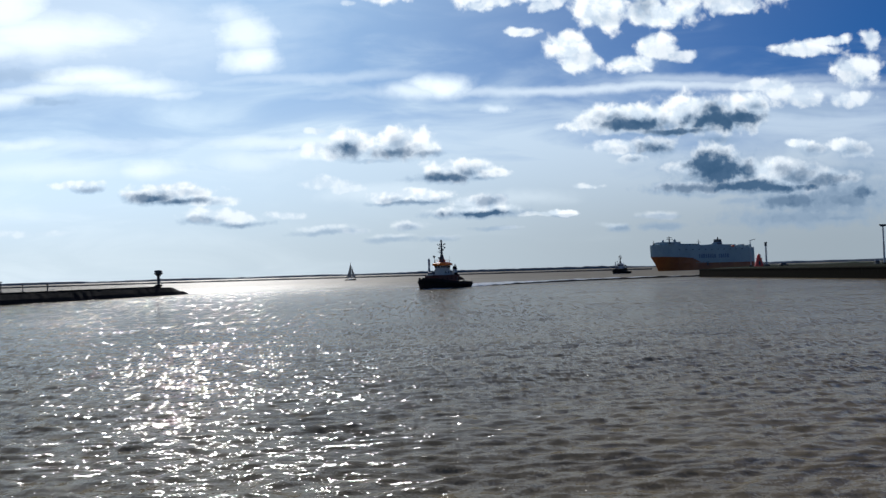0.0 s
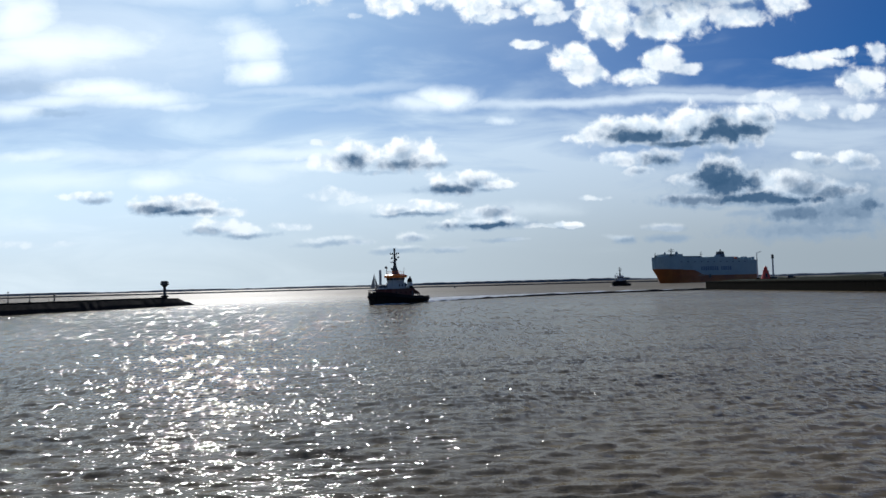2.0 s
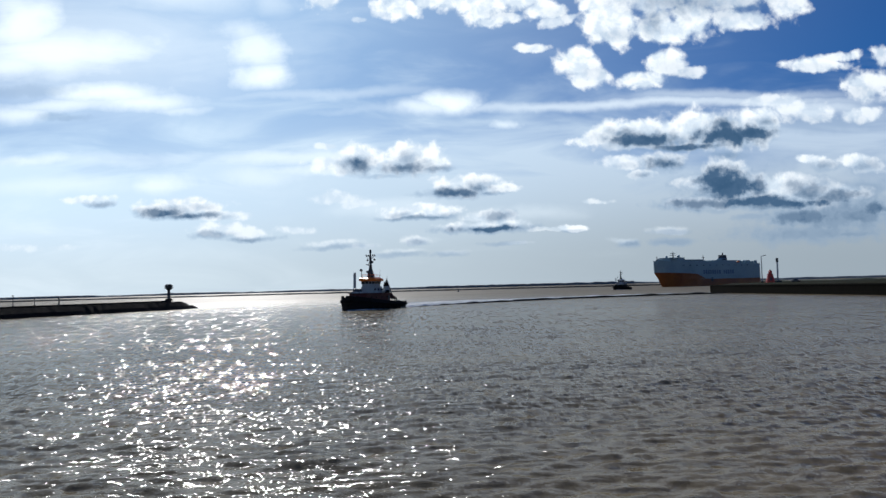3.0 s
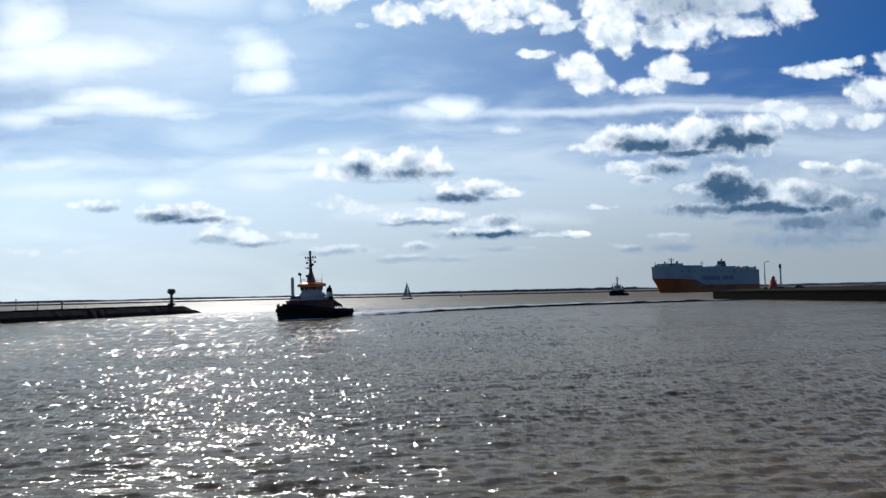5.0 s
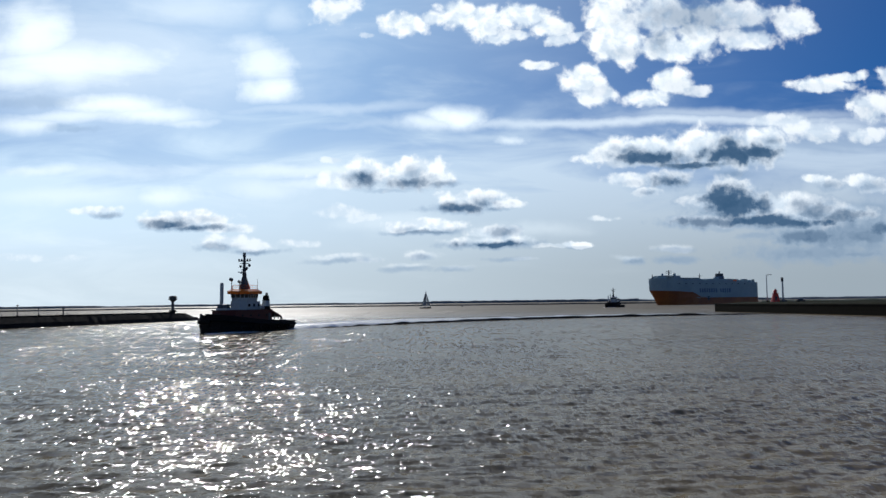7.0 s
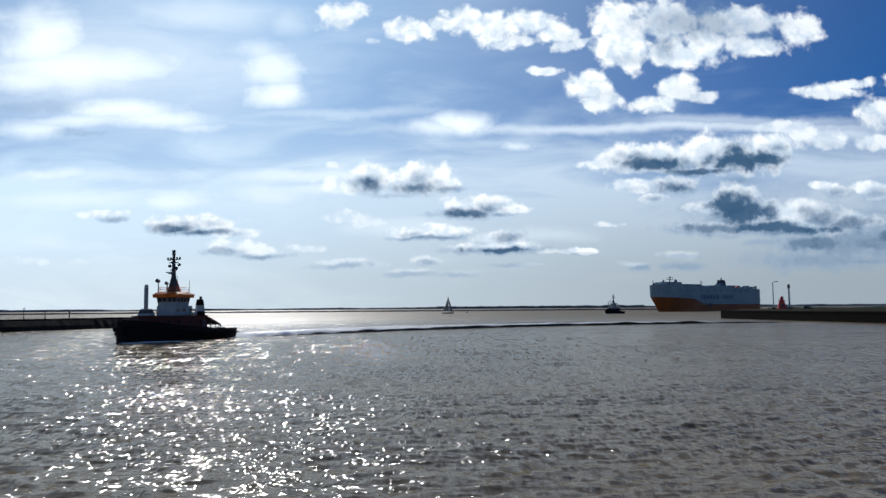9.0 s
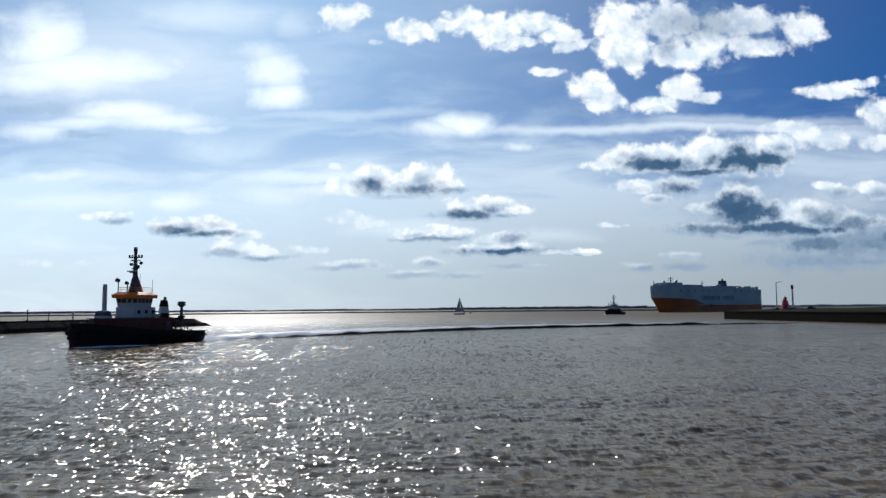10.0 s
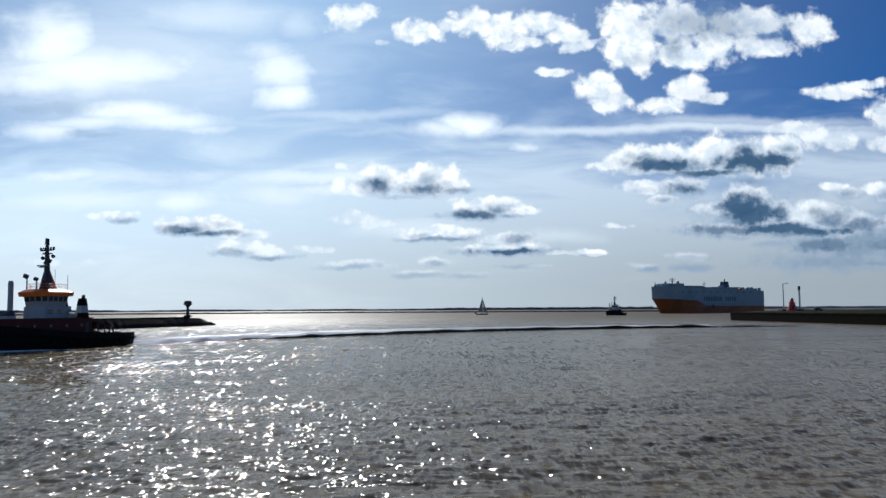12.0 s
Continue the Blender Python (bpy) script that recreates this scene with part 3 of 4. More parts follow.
def make_right_pier():
    """A quay wall of sheet piles with a grassed bank behind."""
    way = (RNEAR - RTIP).normalized()
    back = Vector((-way.y, way.x, 0))
    length = (RNEAR - RTIP).length
    q = thing("right_quay", Matrix.Identity(4), "dark backlit weedy quay wall with a concrete coping and grass behind", "quay", kind="structure")
    a, b = RTIP, RNEAR
    far_a = RTIP + Vector((150, 30, 0))
    far_b = RNEAR + back * 160
    bm = B()
    prism(bm, [(p.x, p.y) for p in (a, b, far_b, far_a)], -2.0, 4.2)
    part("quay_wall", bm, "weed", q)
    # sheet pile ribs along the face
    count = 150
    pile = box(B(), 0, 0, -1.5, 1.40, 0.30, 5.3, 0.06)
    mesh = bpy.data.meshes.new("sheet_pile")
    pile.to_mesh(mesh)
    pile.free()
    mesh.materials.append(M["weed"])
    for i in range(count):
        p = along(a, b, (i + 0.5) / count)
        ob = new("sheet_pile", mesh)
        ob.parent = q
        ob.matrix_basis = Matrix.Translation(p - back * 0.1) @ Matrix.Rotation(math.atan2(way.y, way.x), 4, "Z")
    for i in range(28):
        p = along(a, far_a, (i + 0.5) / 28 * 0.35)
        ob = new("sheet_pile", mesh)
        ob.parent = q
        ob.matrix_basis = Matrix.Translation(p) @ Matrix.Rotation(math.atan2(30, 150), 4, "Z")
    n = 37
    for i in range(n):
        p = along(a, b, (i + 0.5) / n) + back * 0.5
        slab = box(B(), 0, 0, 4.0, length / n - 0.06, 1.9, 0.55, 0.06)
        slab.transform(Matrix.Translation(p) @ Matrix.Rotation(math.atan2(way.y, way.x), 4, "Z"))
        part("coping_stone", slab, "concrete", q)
    # grassed top with an uneven back
    bm, rings = B(), []
    for s in range(61):
        t = s / 60
        ring = []
        for off, z in ((2.0, 4.22), (5.0, 4.7), (12.0, 5.1), (40.0, 5.3), (120.0, 5.4)):
            p = along(a, b, 0.012 + t * 0.985) + back * off
            ring.append((p.x + off * 0.03, p.y, z + 0.25 * noise.noise(p * 0.12) * (off > 3)))
        rings.append(ring)
    loft(bm, rings, closed=False, caps=False)
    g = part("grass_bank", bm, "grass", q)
    tagged(g, "rough grass on the quay", kind="stuff")


make_right_pier()


def make_quay_things():
    # bearings: sideways over ahead, ahead distance
    def spot(k, d, z=5.1):
        return pose(k * d, d, z)

    t = thing("light_tower", spot(0.4640, 386), "red conical light tower with a stepped lantern on the quay", "light tower")
    part("base", prism(B(), [(2.5 * math.cos(a), 2.5 * math.sin(a)) for a in np.linspace(0, 2 * math.pi, 13)[:-1]], -0.6, 0.9, 0.92), "tower_red", t)
    part("shaft", rod(B(), (0, 0, 0.9), (0, 0, 4.2), 2.15, 1.35, 16), "tower_red", t)
    part("gallery", rod(B(), (0, 0, 4.2), (0, 0, 4.5), 1.75, 1.75, 16), "tower_red", t)
    part("lantern", rod(B(), (0, 0, 4.5), (0, 0, 5.8), 0.95, 0.9, 12), "tower_red", t)
    part("roof", rod(B(), (0, 0, 5.8), (0, 0, 6.9), 1.15, 0.1, 12), "tower_red", t)
    part("door", box(B(), -0.6, -2.0, 0.9, 0.9, 0.3, 2.0, 0.05), "dark", t)

    p = thing("street_lamp", spot(0.4527, 388), "tall pale lamp post with a short arm on the quay", "lamp post")
    part("pole", rod(B(), (0, 0, -0.5), (0, 0, 14.2), 0.32, 0.2), "grey", p)
    part("arm", rod(B(), (0, 0, 14.0), (1.8, 0, 14.5), 0.16, 0.12), "grey", p)
    part("lamp_head", box(B(), 2.0, 0, 14.3, 1.5, 0.6, 0.3, 0.08), "dark", p)
    part("base", box(B(), 0, 0, -0.5, 1.4, 1.4, 1.3, 0.1), "concrete", p)

    p = thing("signal_mast", spot(0.4742, 384), "pale signal mast with a dark box at its top", "mast")
    part("pole", rod(B(), (0, 0, -0.5), (0, 0, 12.0), 0.42, 0.34), "grey", p)
    part("signal_box", box(B(), 0, 0, 10.6, 1.1, 0.8, 2.2, 0.12), "dark", p)
    part("base", box(B(), 0, 0, -0.5, 3.2, 2.0, 1.5, 0.1), "dark", p)
    part("ladder", rod(B(), (0.55, 0, 0.5), (0.5, 0, 10.5), 0.06, sides=5), "grey", p)

    p = thing("floodlight_mast", spot(0.6395, 300, 4.9), "tall floodlight mast with a wide dark crosshead on the quay", "lamp post")
    part("pole", rod(B(), (0, 0, -0.3), (0, 0, 16.2), 0.42, 0.26, 10), "grey", p)
    part("crosshead", box(B(), 0, 0, 16.2, 2.9, 0.7, 0.45, 0.08), "dark", p)
    for dx in (-1.1, -0.35, 0.35, 1.1):
        part("floodlight", box(B(), dx, -0.3, 15.75, 0.5, 0.5, 0.45, 0.06), "dark", p)
    part("base", box(B(), 0, 0, -0.3, 1.5, 1.5, 1.1, 0.1), "concrete", p)
    s = thing("switch_cabinet", spot(0.6290, 300, 4.9), "small dark switch cabinet beside the floodlight mast", "cabinet")
    part("body", box(B(), 0, 0, -0.3, 1.6, 1.0, 1.9, 0.06), "dark", s)
    part("lid", box(B(), 0, 0, 1.6, 1.75, 1.15, 0.12, 0.03), "grey", s)

    c = thing("parked_car", spot(0.4985, 372), "dark parked car on the quay", "car")
    part("body", box(B(), 0, 0, 0.25, 4.3, 1.75, 0.75, 0.2), "dark", c)
    part("cabin", box(B(), -0.2, 0, 0.95, 2.4, 1.6, 0.62, 0.15, 0.8), "glass", c)
    for x in (-1.35, 1.35):
        for y in (-0.8, 0.8):
            part("wheel", rod(B(), (x, y - 0.1, 0.3), (x, y + 0.1, 0.3), 0.33, sides=14), "rubber", c)


make_quay_things()


# ---------------------------------------------------------------- vessels
def hull_rings(length, beam, aft, stations, flare=0.85):
    """Rings from stern to bow. stations: (share of length, share of half beam, deck height, keel)."""
    rings = []
    for s, w, z, keel in stations:
        x, h = (s - 0.5) * length + aft, beam / 2 * w
        rings.append([(x, -h, z), (x, -h * (flare + 0.1), z * 0.45), (x, -h * flare, 0), (x, -h * flare * 0.8, keel),
                      (x, h * flare * 0.8, keel), (x, h * flare, 0), (x, h * (flare + 0.1), z * 0.45), (x, h, z)])
    return rings


def make_tug(m, label, top="orange", casing="red", house_paint="white"):
    t = thing("tugboat", m, label, "tugboat")
    L, Bm = 30.2, 9.8
    # the hull lies a little aft of the mast
    st = [(0.0, 0.66, 1.75, -0.6), (0.02, 0.80, 1.75, -1.0), (0.06, 0.91, 1.75, -1.3), (0.12, 0.97, 1.75, -1.5), (0.25, 1.0, 1.85, -1.8), (0.45, 1.0, 2.1, -1.8),
          (0.60, 1.0, 2.4, -1.8), (0.74, 0.96, 2.75, -1.8), (0.85, 0.84, 3.05, -1.7), (0.93, 0.64, 3.25, -1.4), (0.98, 0.38, 3.35, -0.9), (1.0, 0.12, 3.4, -0.4)]
    part("hull", loft(B(), hull_rings(L, Bm, -1.3, st)), "black", t, "black painted steel hull")
    # bulwark: a thin wall round the deck edge
    bm = B()
    rings = []
    for s, w, z, keel in st:
        x, h = (s - 0.5) * L - 1.3, Bm / 2 * w
        tall = 0.62 + 0.75 * max(0.0, s - 0.4)
        rings.append((x, h, z, tall))
    for side in (-1, 1):
        loft(bm, [[(x, side * h, z - 0.05), (x, side * h * 0.985, z + k), (x, side * (h * 0.985 - 0.16), z + k), (x, side * (h - 0.16), z - 0.05)] for x, h, z, k in rings])
    part("bulwark", bm, "black", t)
    # rubber fender belt, with tyres
    for side in (-1, 1):
        bm = B()
        pts = [Vector(((s - 0.5) * L - 1.3, side * Bm / 2 * w * 1.02, z - 0.35)) for s, w, z, keel in st]
        for a, b in zip(pts, pts[1:]):
            rod(bm, a, b, 0.26, sides=7)
        part("fender_belt", bm, "rubber", t)
    part("bow_fender", rod(B(), (13.5, -1.7, 2.6), (13.5, 1.7, 2.6), 0.55, sides=12), "rubber", t)
    part("bow_fender", rod(B(), (13.4, -1.4, 1.7), (13.4, 1.4, 1.7), 0.45, sides=12), "rubber", t)
    part("stern_fender", rod(B(), (-16.35, -3.0, 1.35), (-16.35, 3.0, 1.35), 0.42, sides=12), "rubber", t)
    for side in (-1, 1):
        for x in (-11.0, -7.5, -4.0, -0.5, 3.0, 6.5):
            bm = B()
            ring = [[(x + (0.55 + 0.2 * math.cos(b)) * math.cos(a), side * (5.05 + 0.2 * math.sin(b)), 0.95 + (0.55 + 0.2 * math.cos(b)) * math.sin(a))
                     for b in np.linspace(0, 2 * math.pi, 7)[:-1]] for a in np.linspace(0, 2 * math.pi, 15)]
            loft(bm, ring, caps=False)
            part("tyre_fender", bm, "rubber", t)
    # raised foredeck and casing
    out = [(-6.8, -3.4), (7.0, -3.4), (9.0, -2.2), (9.6, 0), (9.0, 2.2), (7.0, 3.4), (-6.8, 3.4)]
    part("casing", prism(B(), out, 1.4, 5.1, 0.97), casing, t, "dark red deck casing")
    part("casing_top", prism(B(), [(x * 1.015, y * 1.03) for x, y in out], 5.1, 5.25), "deck", t)
    for side in (-1, 1):
        for x in (-4.5, -1.5, 1.5, 4.5, 7.5):
            part("porthole", rod(B(), (x, side * 3.36, 3.9), (x, side * 3.46, 3.9), 0.26, sides=12), "glass", t)
        part("casing_door", box(B(), -5.6, side * 3.38, 2.5, 0.8, 0.12, 1.9, 0.04), "dark", t)
    # lean-to roof over the aft deck, on open posts
    bm = loft(B(), [[(-6.6, -3.3, 4.75), (-6.6, 3.3, 4.75), (-6.6, 3.3, 5.15), (-6.6, -3.3, 5.15)], [(-11.2, -2.9, 3.25), (-11.2, 2.9, 3.25), (-11.2, 2.9, 3.5), (-11.2, -2.9, 3.5)]])
    part("aft_roof", bm, casing, t, "sloping roof over the aft deck")
    for x in (-11.0, -9.9, -8.4):
        for y in (-2.8, 2.8):
            part("roof_post", rod(B(), (x, y, 1.4), (x, y, 3.3 + (x + 11.0) * 0.32), 0.13, sides=6), "dark", t)
    # accommodation block and wheelhouse
    low = [(-3.2, -2.5), (2.0, -2.5), (3.3, -1.4), (3.3, 1.4), (2.0, 2.5), (-3.2, 2.5)]
    part("deckhouse", prism(B(), low, 5.25, 7.3, 0.97), house_paint, t, "white painted deckhouse")
    for side in (-1, 1):
        for x in (-2.6, -0.8, 1.0):
            part("window", box(B(), x, side * 2.46, 6.0, 0.8, 0.1, 0.7, 0.05), "glass", t)
    wh = [(-2.3, -2.1), (1.4, -2.4), (2.9, -1.3), (2.9, 1.3), (1.4, 2.4), (-2.3, 2.1)]
    house = part("wheelhouse", prism(B(), wh, 7.3, 9.15, 1.12), house_paint, t, "white wheelhouse flaring outward to its top")
    # windows: one pane in each bay of the flaring walls
    ring = len(wh)
    for i in range(ring):
        (x0, y0), (x1, y1) = wh[i], wh[(i + 1) % ring]
        span = math.hypot(x1 - x0, y1 - y0)
        n = max(2, round(span / 1.05))
        ux, uy = (x1 - x0) / span, (y1 - y0) / span
        nx, ny = uy, -ux
        for k in range(n):
            bm = B()
            lo, hi = [], []
            for sgn in (-1, 1):
                s = span * (k + 0.5) / n + sgn * (span / n / 2 - 0.12)
                bx, by = x0 + ux * s, y0 + uy * s
                lo.append((bx * 1.055, by * 1.055, 8.15))
                hi.append((bx * 1.11, by * 1.11, 8.98))
            pts = [lo[0], lo[1], hi[1], hi[0]]
            off = Vector((nx, ny, 0.12)) * 0.05
            loft(bm, [[Vector(p) - off for p in pts], [Vector(p) + off for p in pts]])
            part("pane", bm, "glass", house)
    roof = [(x * 1.36, y * 1.36) for x, y in wh]
    part("roof", prism(B(), roof, 9.05, 9.75, 1.03), top, t, "painted wheelhouse roof fascia")
    part("roof_top", prism(B(), [(x * 1.02, y * 1.02) for x, y in roof], 9.75, 10.3, 0.72), top, t, "sloping painted wheelhouse top")
    for i in range(ring):
        (x0, y0), (x1, y1) = roof[i], roof[(i + 1) % ring]
        bm = B()
        for z in (10.75, 11.2):
            rod(bm, (x0 * 0.72, y0 * 0.72, z), (x1 * 0.72, y1 * 0.72, z), 0.035, sides=5)
        rod(bm, (x0 * 0.72, y0 * 0.72, 10.2), (x0 * 0.72, y0 * 0.72, 11.2), 0.045, sides=5)
        part("roof_railing", bm, top, t)
    # mast
    part("mast_foot", prism(B(), [(-1.0, -0.75), (1.0, -0.75), (1.0, 0.75), (-1.0, 0.75)], 10.2, 13.3, 0.45), "dark", t, "dark tapering mast foot")
    bm = loft(B(), [[(-0.6, -0.7, 10.2), (-0.6, 0.7, 10.2), (-1.7, 0.6, 10.2), (-1.7, -0.6, 10.2)], [(-0.2, -0.15, 13.6), (-0.2, 0.15, 13.6), (-0.5, 0.15, 13.6), (-0.5, -0.15, 13.6)]])
    part("mast_brace", bm, top, t, "painted sloping brace behind the mast")
    mast = part("mast", rod(B(), (0, 0, 13.0), (0.1, 0, 19.0), 0.52, 0.24, 10), "dark", t)
    part("mast_top_light", rod(B(), (0.1, 0, 18.2), (0.1, 0, 19.3), 0.38, 0.34, 10), "dark", mast)
    for z, half in ((15.0, 1.0), (17.2, 1.75), (16.6, 1.3)):
        bm = rod(B(), (0.05, -half, z), (0.05, half, z), 0.1, sides=6)
        rod(bm, (0.05 - half * 0.6, 0, z + 0.1), (0.05 + half * 0.6, 0, z + 0.1), 0.09, sides=6)
        part("crosstree", bm, "dark", mast)
    for y in (-1.7, -0.9, 0.9, 1.7):
        part("mast_lamp", rod(B(), (0.05, y, 17.2), (0.05, y, 17.75), 0.19, sides=8), "dark", mast)
    for y, z in ((1.5, 16.1), (-1.2, 15.9), (0.7, 15.4)):
        part("mast_lamp", ball(B(), (0.0, y, z), 0.36), "dark", mast)
    part("radar_bracket", box(B(), 0.75, 0, 14.1, 1.3, 0.5, 0.14, 0.03), "dark", mast)
    part("radar_scanner", box(B(), 1.0, 0, 14.35, 0.25, 2.4, 0.22, 0.05), "white", mast)
    part("radar_motor", box(B(), 1.0, 0, 14.2, 0.45, 0.45, 0.3, 0.05), "grey", mast)
    # roof equipment
    for x, y, z, r in ((2.4, -1.9, 12.6, 0.12), (2.2, 0.4, 12.0, 0.14), (-2.6, 2.0, 12.8, 0.05), (-2.9, -1.8, 14.0, 0.045)):
        part("aerial", rod(B(), (x, y, 10.0), (x, y, z), r, r * 0.8, 6), "dark", t)
    part("searchlight", rod(B(), (2.3, -1.9, 12.5), (2.9, -1.9, 12.7), 0.4, 0.42, 10), "dark", t)
    part("searchlight", rod(B(), (2.1, 0.4, 12.0), (2.6, 0.4, 12.1), 0.34, 0.36, 10), "dark", t)
    part("fire_monitor", rod(B(), (1.0, 1.2, 10.2), (1.7, 1.5, 11.9), 0.3, 0.2, 8), "dark", t)
    # tall pale exhaust and the two funnels
    part("exhaust_column", rod(B(), (4.5, -3.1, 5.2), (4.5, -3.1, 11.5), 0.45, 0.43, 12), house_paint, t, "tall pale column on the foredeck")
    part("column_cap", rod(B(), (4.5, -3.1, 11.5), (4.5, -3.1, 11.8), 0.36, 0.36, 12), "grey", t)
    for y in (-2.6, 2.6):
        f = part("funnel", rod(B(), (-5.2, y, 5.2), (-5.2, y, 7.4), 1.15, 0.9, 14), house_paint, t, "white funnel with a black top")
        part("funnel_base", rod(B(), (-5.2, y, 5.15), (-5.2, y, 6.1), 1.19, 1.06, 14), "black", f)
        part("funnel_top", rod(B(), (-5.2, y, 7.4), (-5.2, y, 8.7), 0.92, 0.68, 14), "black", f)
        part("exhaust_pipe", rod(B(), (-5.3, y, 8.6), (-5.5, y, 9.3), 0.32, 0.3, 8), "dark", f)
    # deck gear
    part("towing_winch", rod(B(), (7.3, -1.3, 5.9), (7.3, 1.3, 5.9), 0.75, sides=14), "dark", t)
    part("winch_frame", box(B(), 7.3, 0, 5.2, 1.5, 3.2, 0.5, 0.06), "grey", t)
    part("aft_winch", rod(B(), (-8.4, -1.2, 2.3), (-8.4, 1.2, 2.3), 0.8, sides=14), "dark", t)
    part("towing_hook", box(B(), -9.8, 0, 1.45, 0.9, 0.7, 1.3, 0.1), "dark", t)
    bm = rod(B(), (-12.4, -2.4, 1.4), (-12.4, -2.0, 3.2), 0.16, sides=7)
    rod(bm, (-12.4, -2.0, 3.2), (-12.4, 2.0, 3.2), 0.16, sides=7)
    rod(bm, (-12.4, 2.0, 3.2), (-12.4, 2.4, 1.4), 0.16, sides=7)
    part("towing_arch", bm, "dark", t)
    for x, y in ((-13.0, 2.6), (-13.0, -2.6), (-9.5, 3.9), (-9.5, -3.9), (10.8, 1.5), (10.8, -1.5)):
        bm = rod(B(), (x - 0.3, y, 1.4 if x < 0 else 2.5), (x - 0.3, y, 2.6 if x < 0 else 4.4), 0.2, sides=8)
        rod(bm, (x + 0.3, y, 1.4 if x < 0 else 2.5), (x + 0.3, y, 2.6 if x < 0 else 4.4), 0.2, sides=8)
        part("bollard", bm, "dark", t)
    for y in (-4.2, 4.2):
        part("life_raft", rod(B(), (-3.6, y * 0.72, 5.7), (-2.2, y * 0.72, 5.7), 0.42, sides=12), house_paint, t)
    return t


tug = make_tug(pose(8.3, 288, 0, 0, 0, -116), "black tugboat with dark red casing, white wheelhouse and orange roof")
for piece in tug.children_recursive:   # the near tug is the larger of the two
    piece.data.transform(Matrix.Scale(1.085, 4))
far_tug = make_tug(pose(203, 740, 0, 0, 0, -150), "small dark tugboat escorting the car carrier", "grey", "black", "grey")


def make_ship(m):
    """A car carrier: raked bow, slab sides, a flat top deck with bridge, funnel and masts. The bow points along +x."""
    s = thing("car_carrier", m, "huge white car carrier with a yellow-orange lower hull", "ship")
    L, W = 200.0, 31.0
    # shares of the length, half breadth and the height where the two colours meet
    st = [(0.0, 0.90, 9.5), (0.02, 0.97, 9.5), (0.10, 1.0, 9.5), (0.45, 1.0, 9.5), (0.60, 1.0, 10.5), (0.68, 1.0, 16.5), (0.82, 0.92, 18.0), (0.90, 0.72, 18.5), (0.955, 0.46, 18.8), (0.99, 0.2, 19.0), (1.0, 0.05, 19.0)]
    lower, upper = [], []
    for f, w, zc in st:
        x, h = (f - 0.5) * L, W / 2 * w
        rake = max(0.0, (f - 0.72) / 0.28)
        xw = x - 13.0 * rake ** 1.6
        hw = h * (1 - 0.62 * rake)
        lower.append([(xw, -hw * 0.8, -4), (xw, -hw, 0), ((xw + x) / 2, -(h + hw) / 2, zc * 0.55), (x, -h, zc), (x, h, zc), ((xw + x) / 2, (h + hw) / 2, zc * 0.55), (xw, hw, 0), (xw, hw * 0.8, -4)])
        wt = w if f < 0.9 else w + (f - 0.9) * 0.8
        ht = W / 2 * min(1.0, wt)
        top = 34.5 - 4.5 * (1 - f)
        upper.append([(x, -h, zc), (x - 0.6 * rake ** 2, -ht, top), (x - 0.6 * rake ** 2, ht, top), (x, h, zc)])
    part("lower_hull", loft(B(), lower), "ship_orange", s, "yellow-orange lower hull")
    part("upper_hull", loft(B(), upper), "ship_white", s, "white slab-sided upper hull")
    part("rubbing_strake", box(B(), -30, 15.6, 9.3, 120, 0.4, 0.5, 0.1), "ship_white", s)
    # unreadable name along the side, as plain bars
    x = 22.0
    for i in range(14):
        if i != 8:
            for side in (-1, 1):
                part("name_bar", box(B(), x, side * 15.52, 16.0, 3.4 if i % 3 else 2.4, 0.12, 5.5), "ship_blue", s)
        x -= 4.6
    # openings and vents along the side
    for i in range(11):
        part("side_vent", box(B(), 62 - i * 13.2, 15.5, 27.5, 3.2, 0.2, 0.9), "dark", s)
    part("pilot_door", box(B(), 6, 15.5, 6.0, 4.0, 0.2, 5.0), "dark", s)
    part("stern_ramp", box(B(), -100.4, 0, 7.0, 1.6, 14, 20.0, 0.3), "ship_white", s)
    part("ramp_tower", box(B(), -97.0, 9.0, 28.5, 3.0, 3.0, 6.0, 0.2), "ship_white", s)
    # top deck
    def deck(x):
        return 34.5 - 4.5 * (0.5 - x / L)

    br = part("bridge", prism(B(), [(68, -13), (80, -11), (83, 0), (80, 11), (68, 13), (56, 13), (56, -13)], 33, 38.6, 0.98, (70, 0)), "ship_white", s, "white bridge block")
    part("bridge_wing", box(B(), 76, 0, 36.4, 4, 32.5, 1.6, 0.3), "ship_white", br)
    for i in range(12):
        part("bridge_window", box(B(), 82.0 - abs(i - 5.5) * 0.45, (i - 5.5) * 1.8, 36.3, 0.6, 1.4, 1.4), "glass", br)
    for i in range(7):
        part("bridge_window", box(B(), 78 - i * 3.0, 12.4, 36.2, 1.8, 0.5, 1.2), "glass", br)
    part("accommodation", box(B(), 36, 0, deck(36) - 0.6, 38, 24, 3.6, 0.3), "ship_white", s)
    for i in range(12):
        part("cabin_window", box(B(), 52 - i * 2.8, 12.0, deck(36) + 1.0, 1.3, 0.16, 1.0), "glass", s)
    part("radar_mast", rod(B(), (64, 0, 38), (64, 0, 46.5), 0.8, 0.5), "dark", s)
    bm = box(B(), 64, 0, 42.0, 6.0, 6.5, 0.5, 0.1)
    box(bm, 64, 0, 44.4, 1.0, 9.5, 0.6, 0.1)
    part("radar_platform", bm, "dark", s)
    part("radar_dome", ball(B(), (58, 4, 40.5), 2.0), "ship_white", s)
    part("radar_dome", ball(B(), (72, -4, 40.2), 1.6), "ship_white", s)
    part("fore_mast", rod(B(), (95, 0, deck(95) - 0.5), (95, 0, deck(95) + 6), 0.6, 0.4), "dark", s)
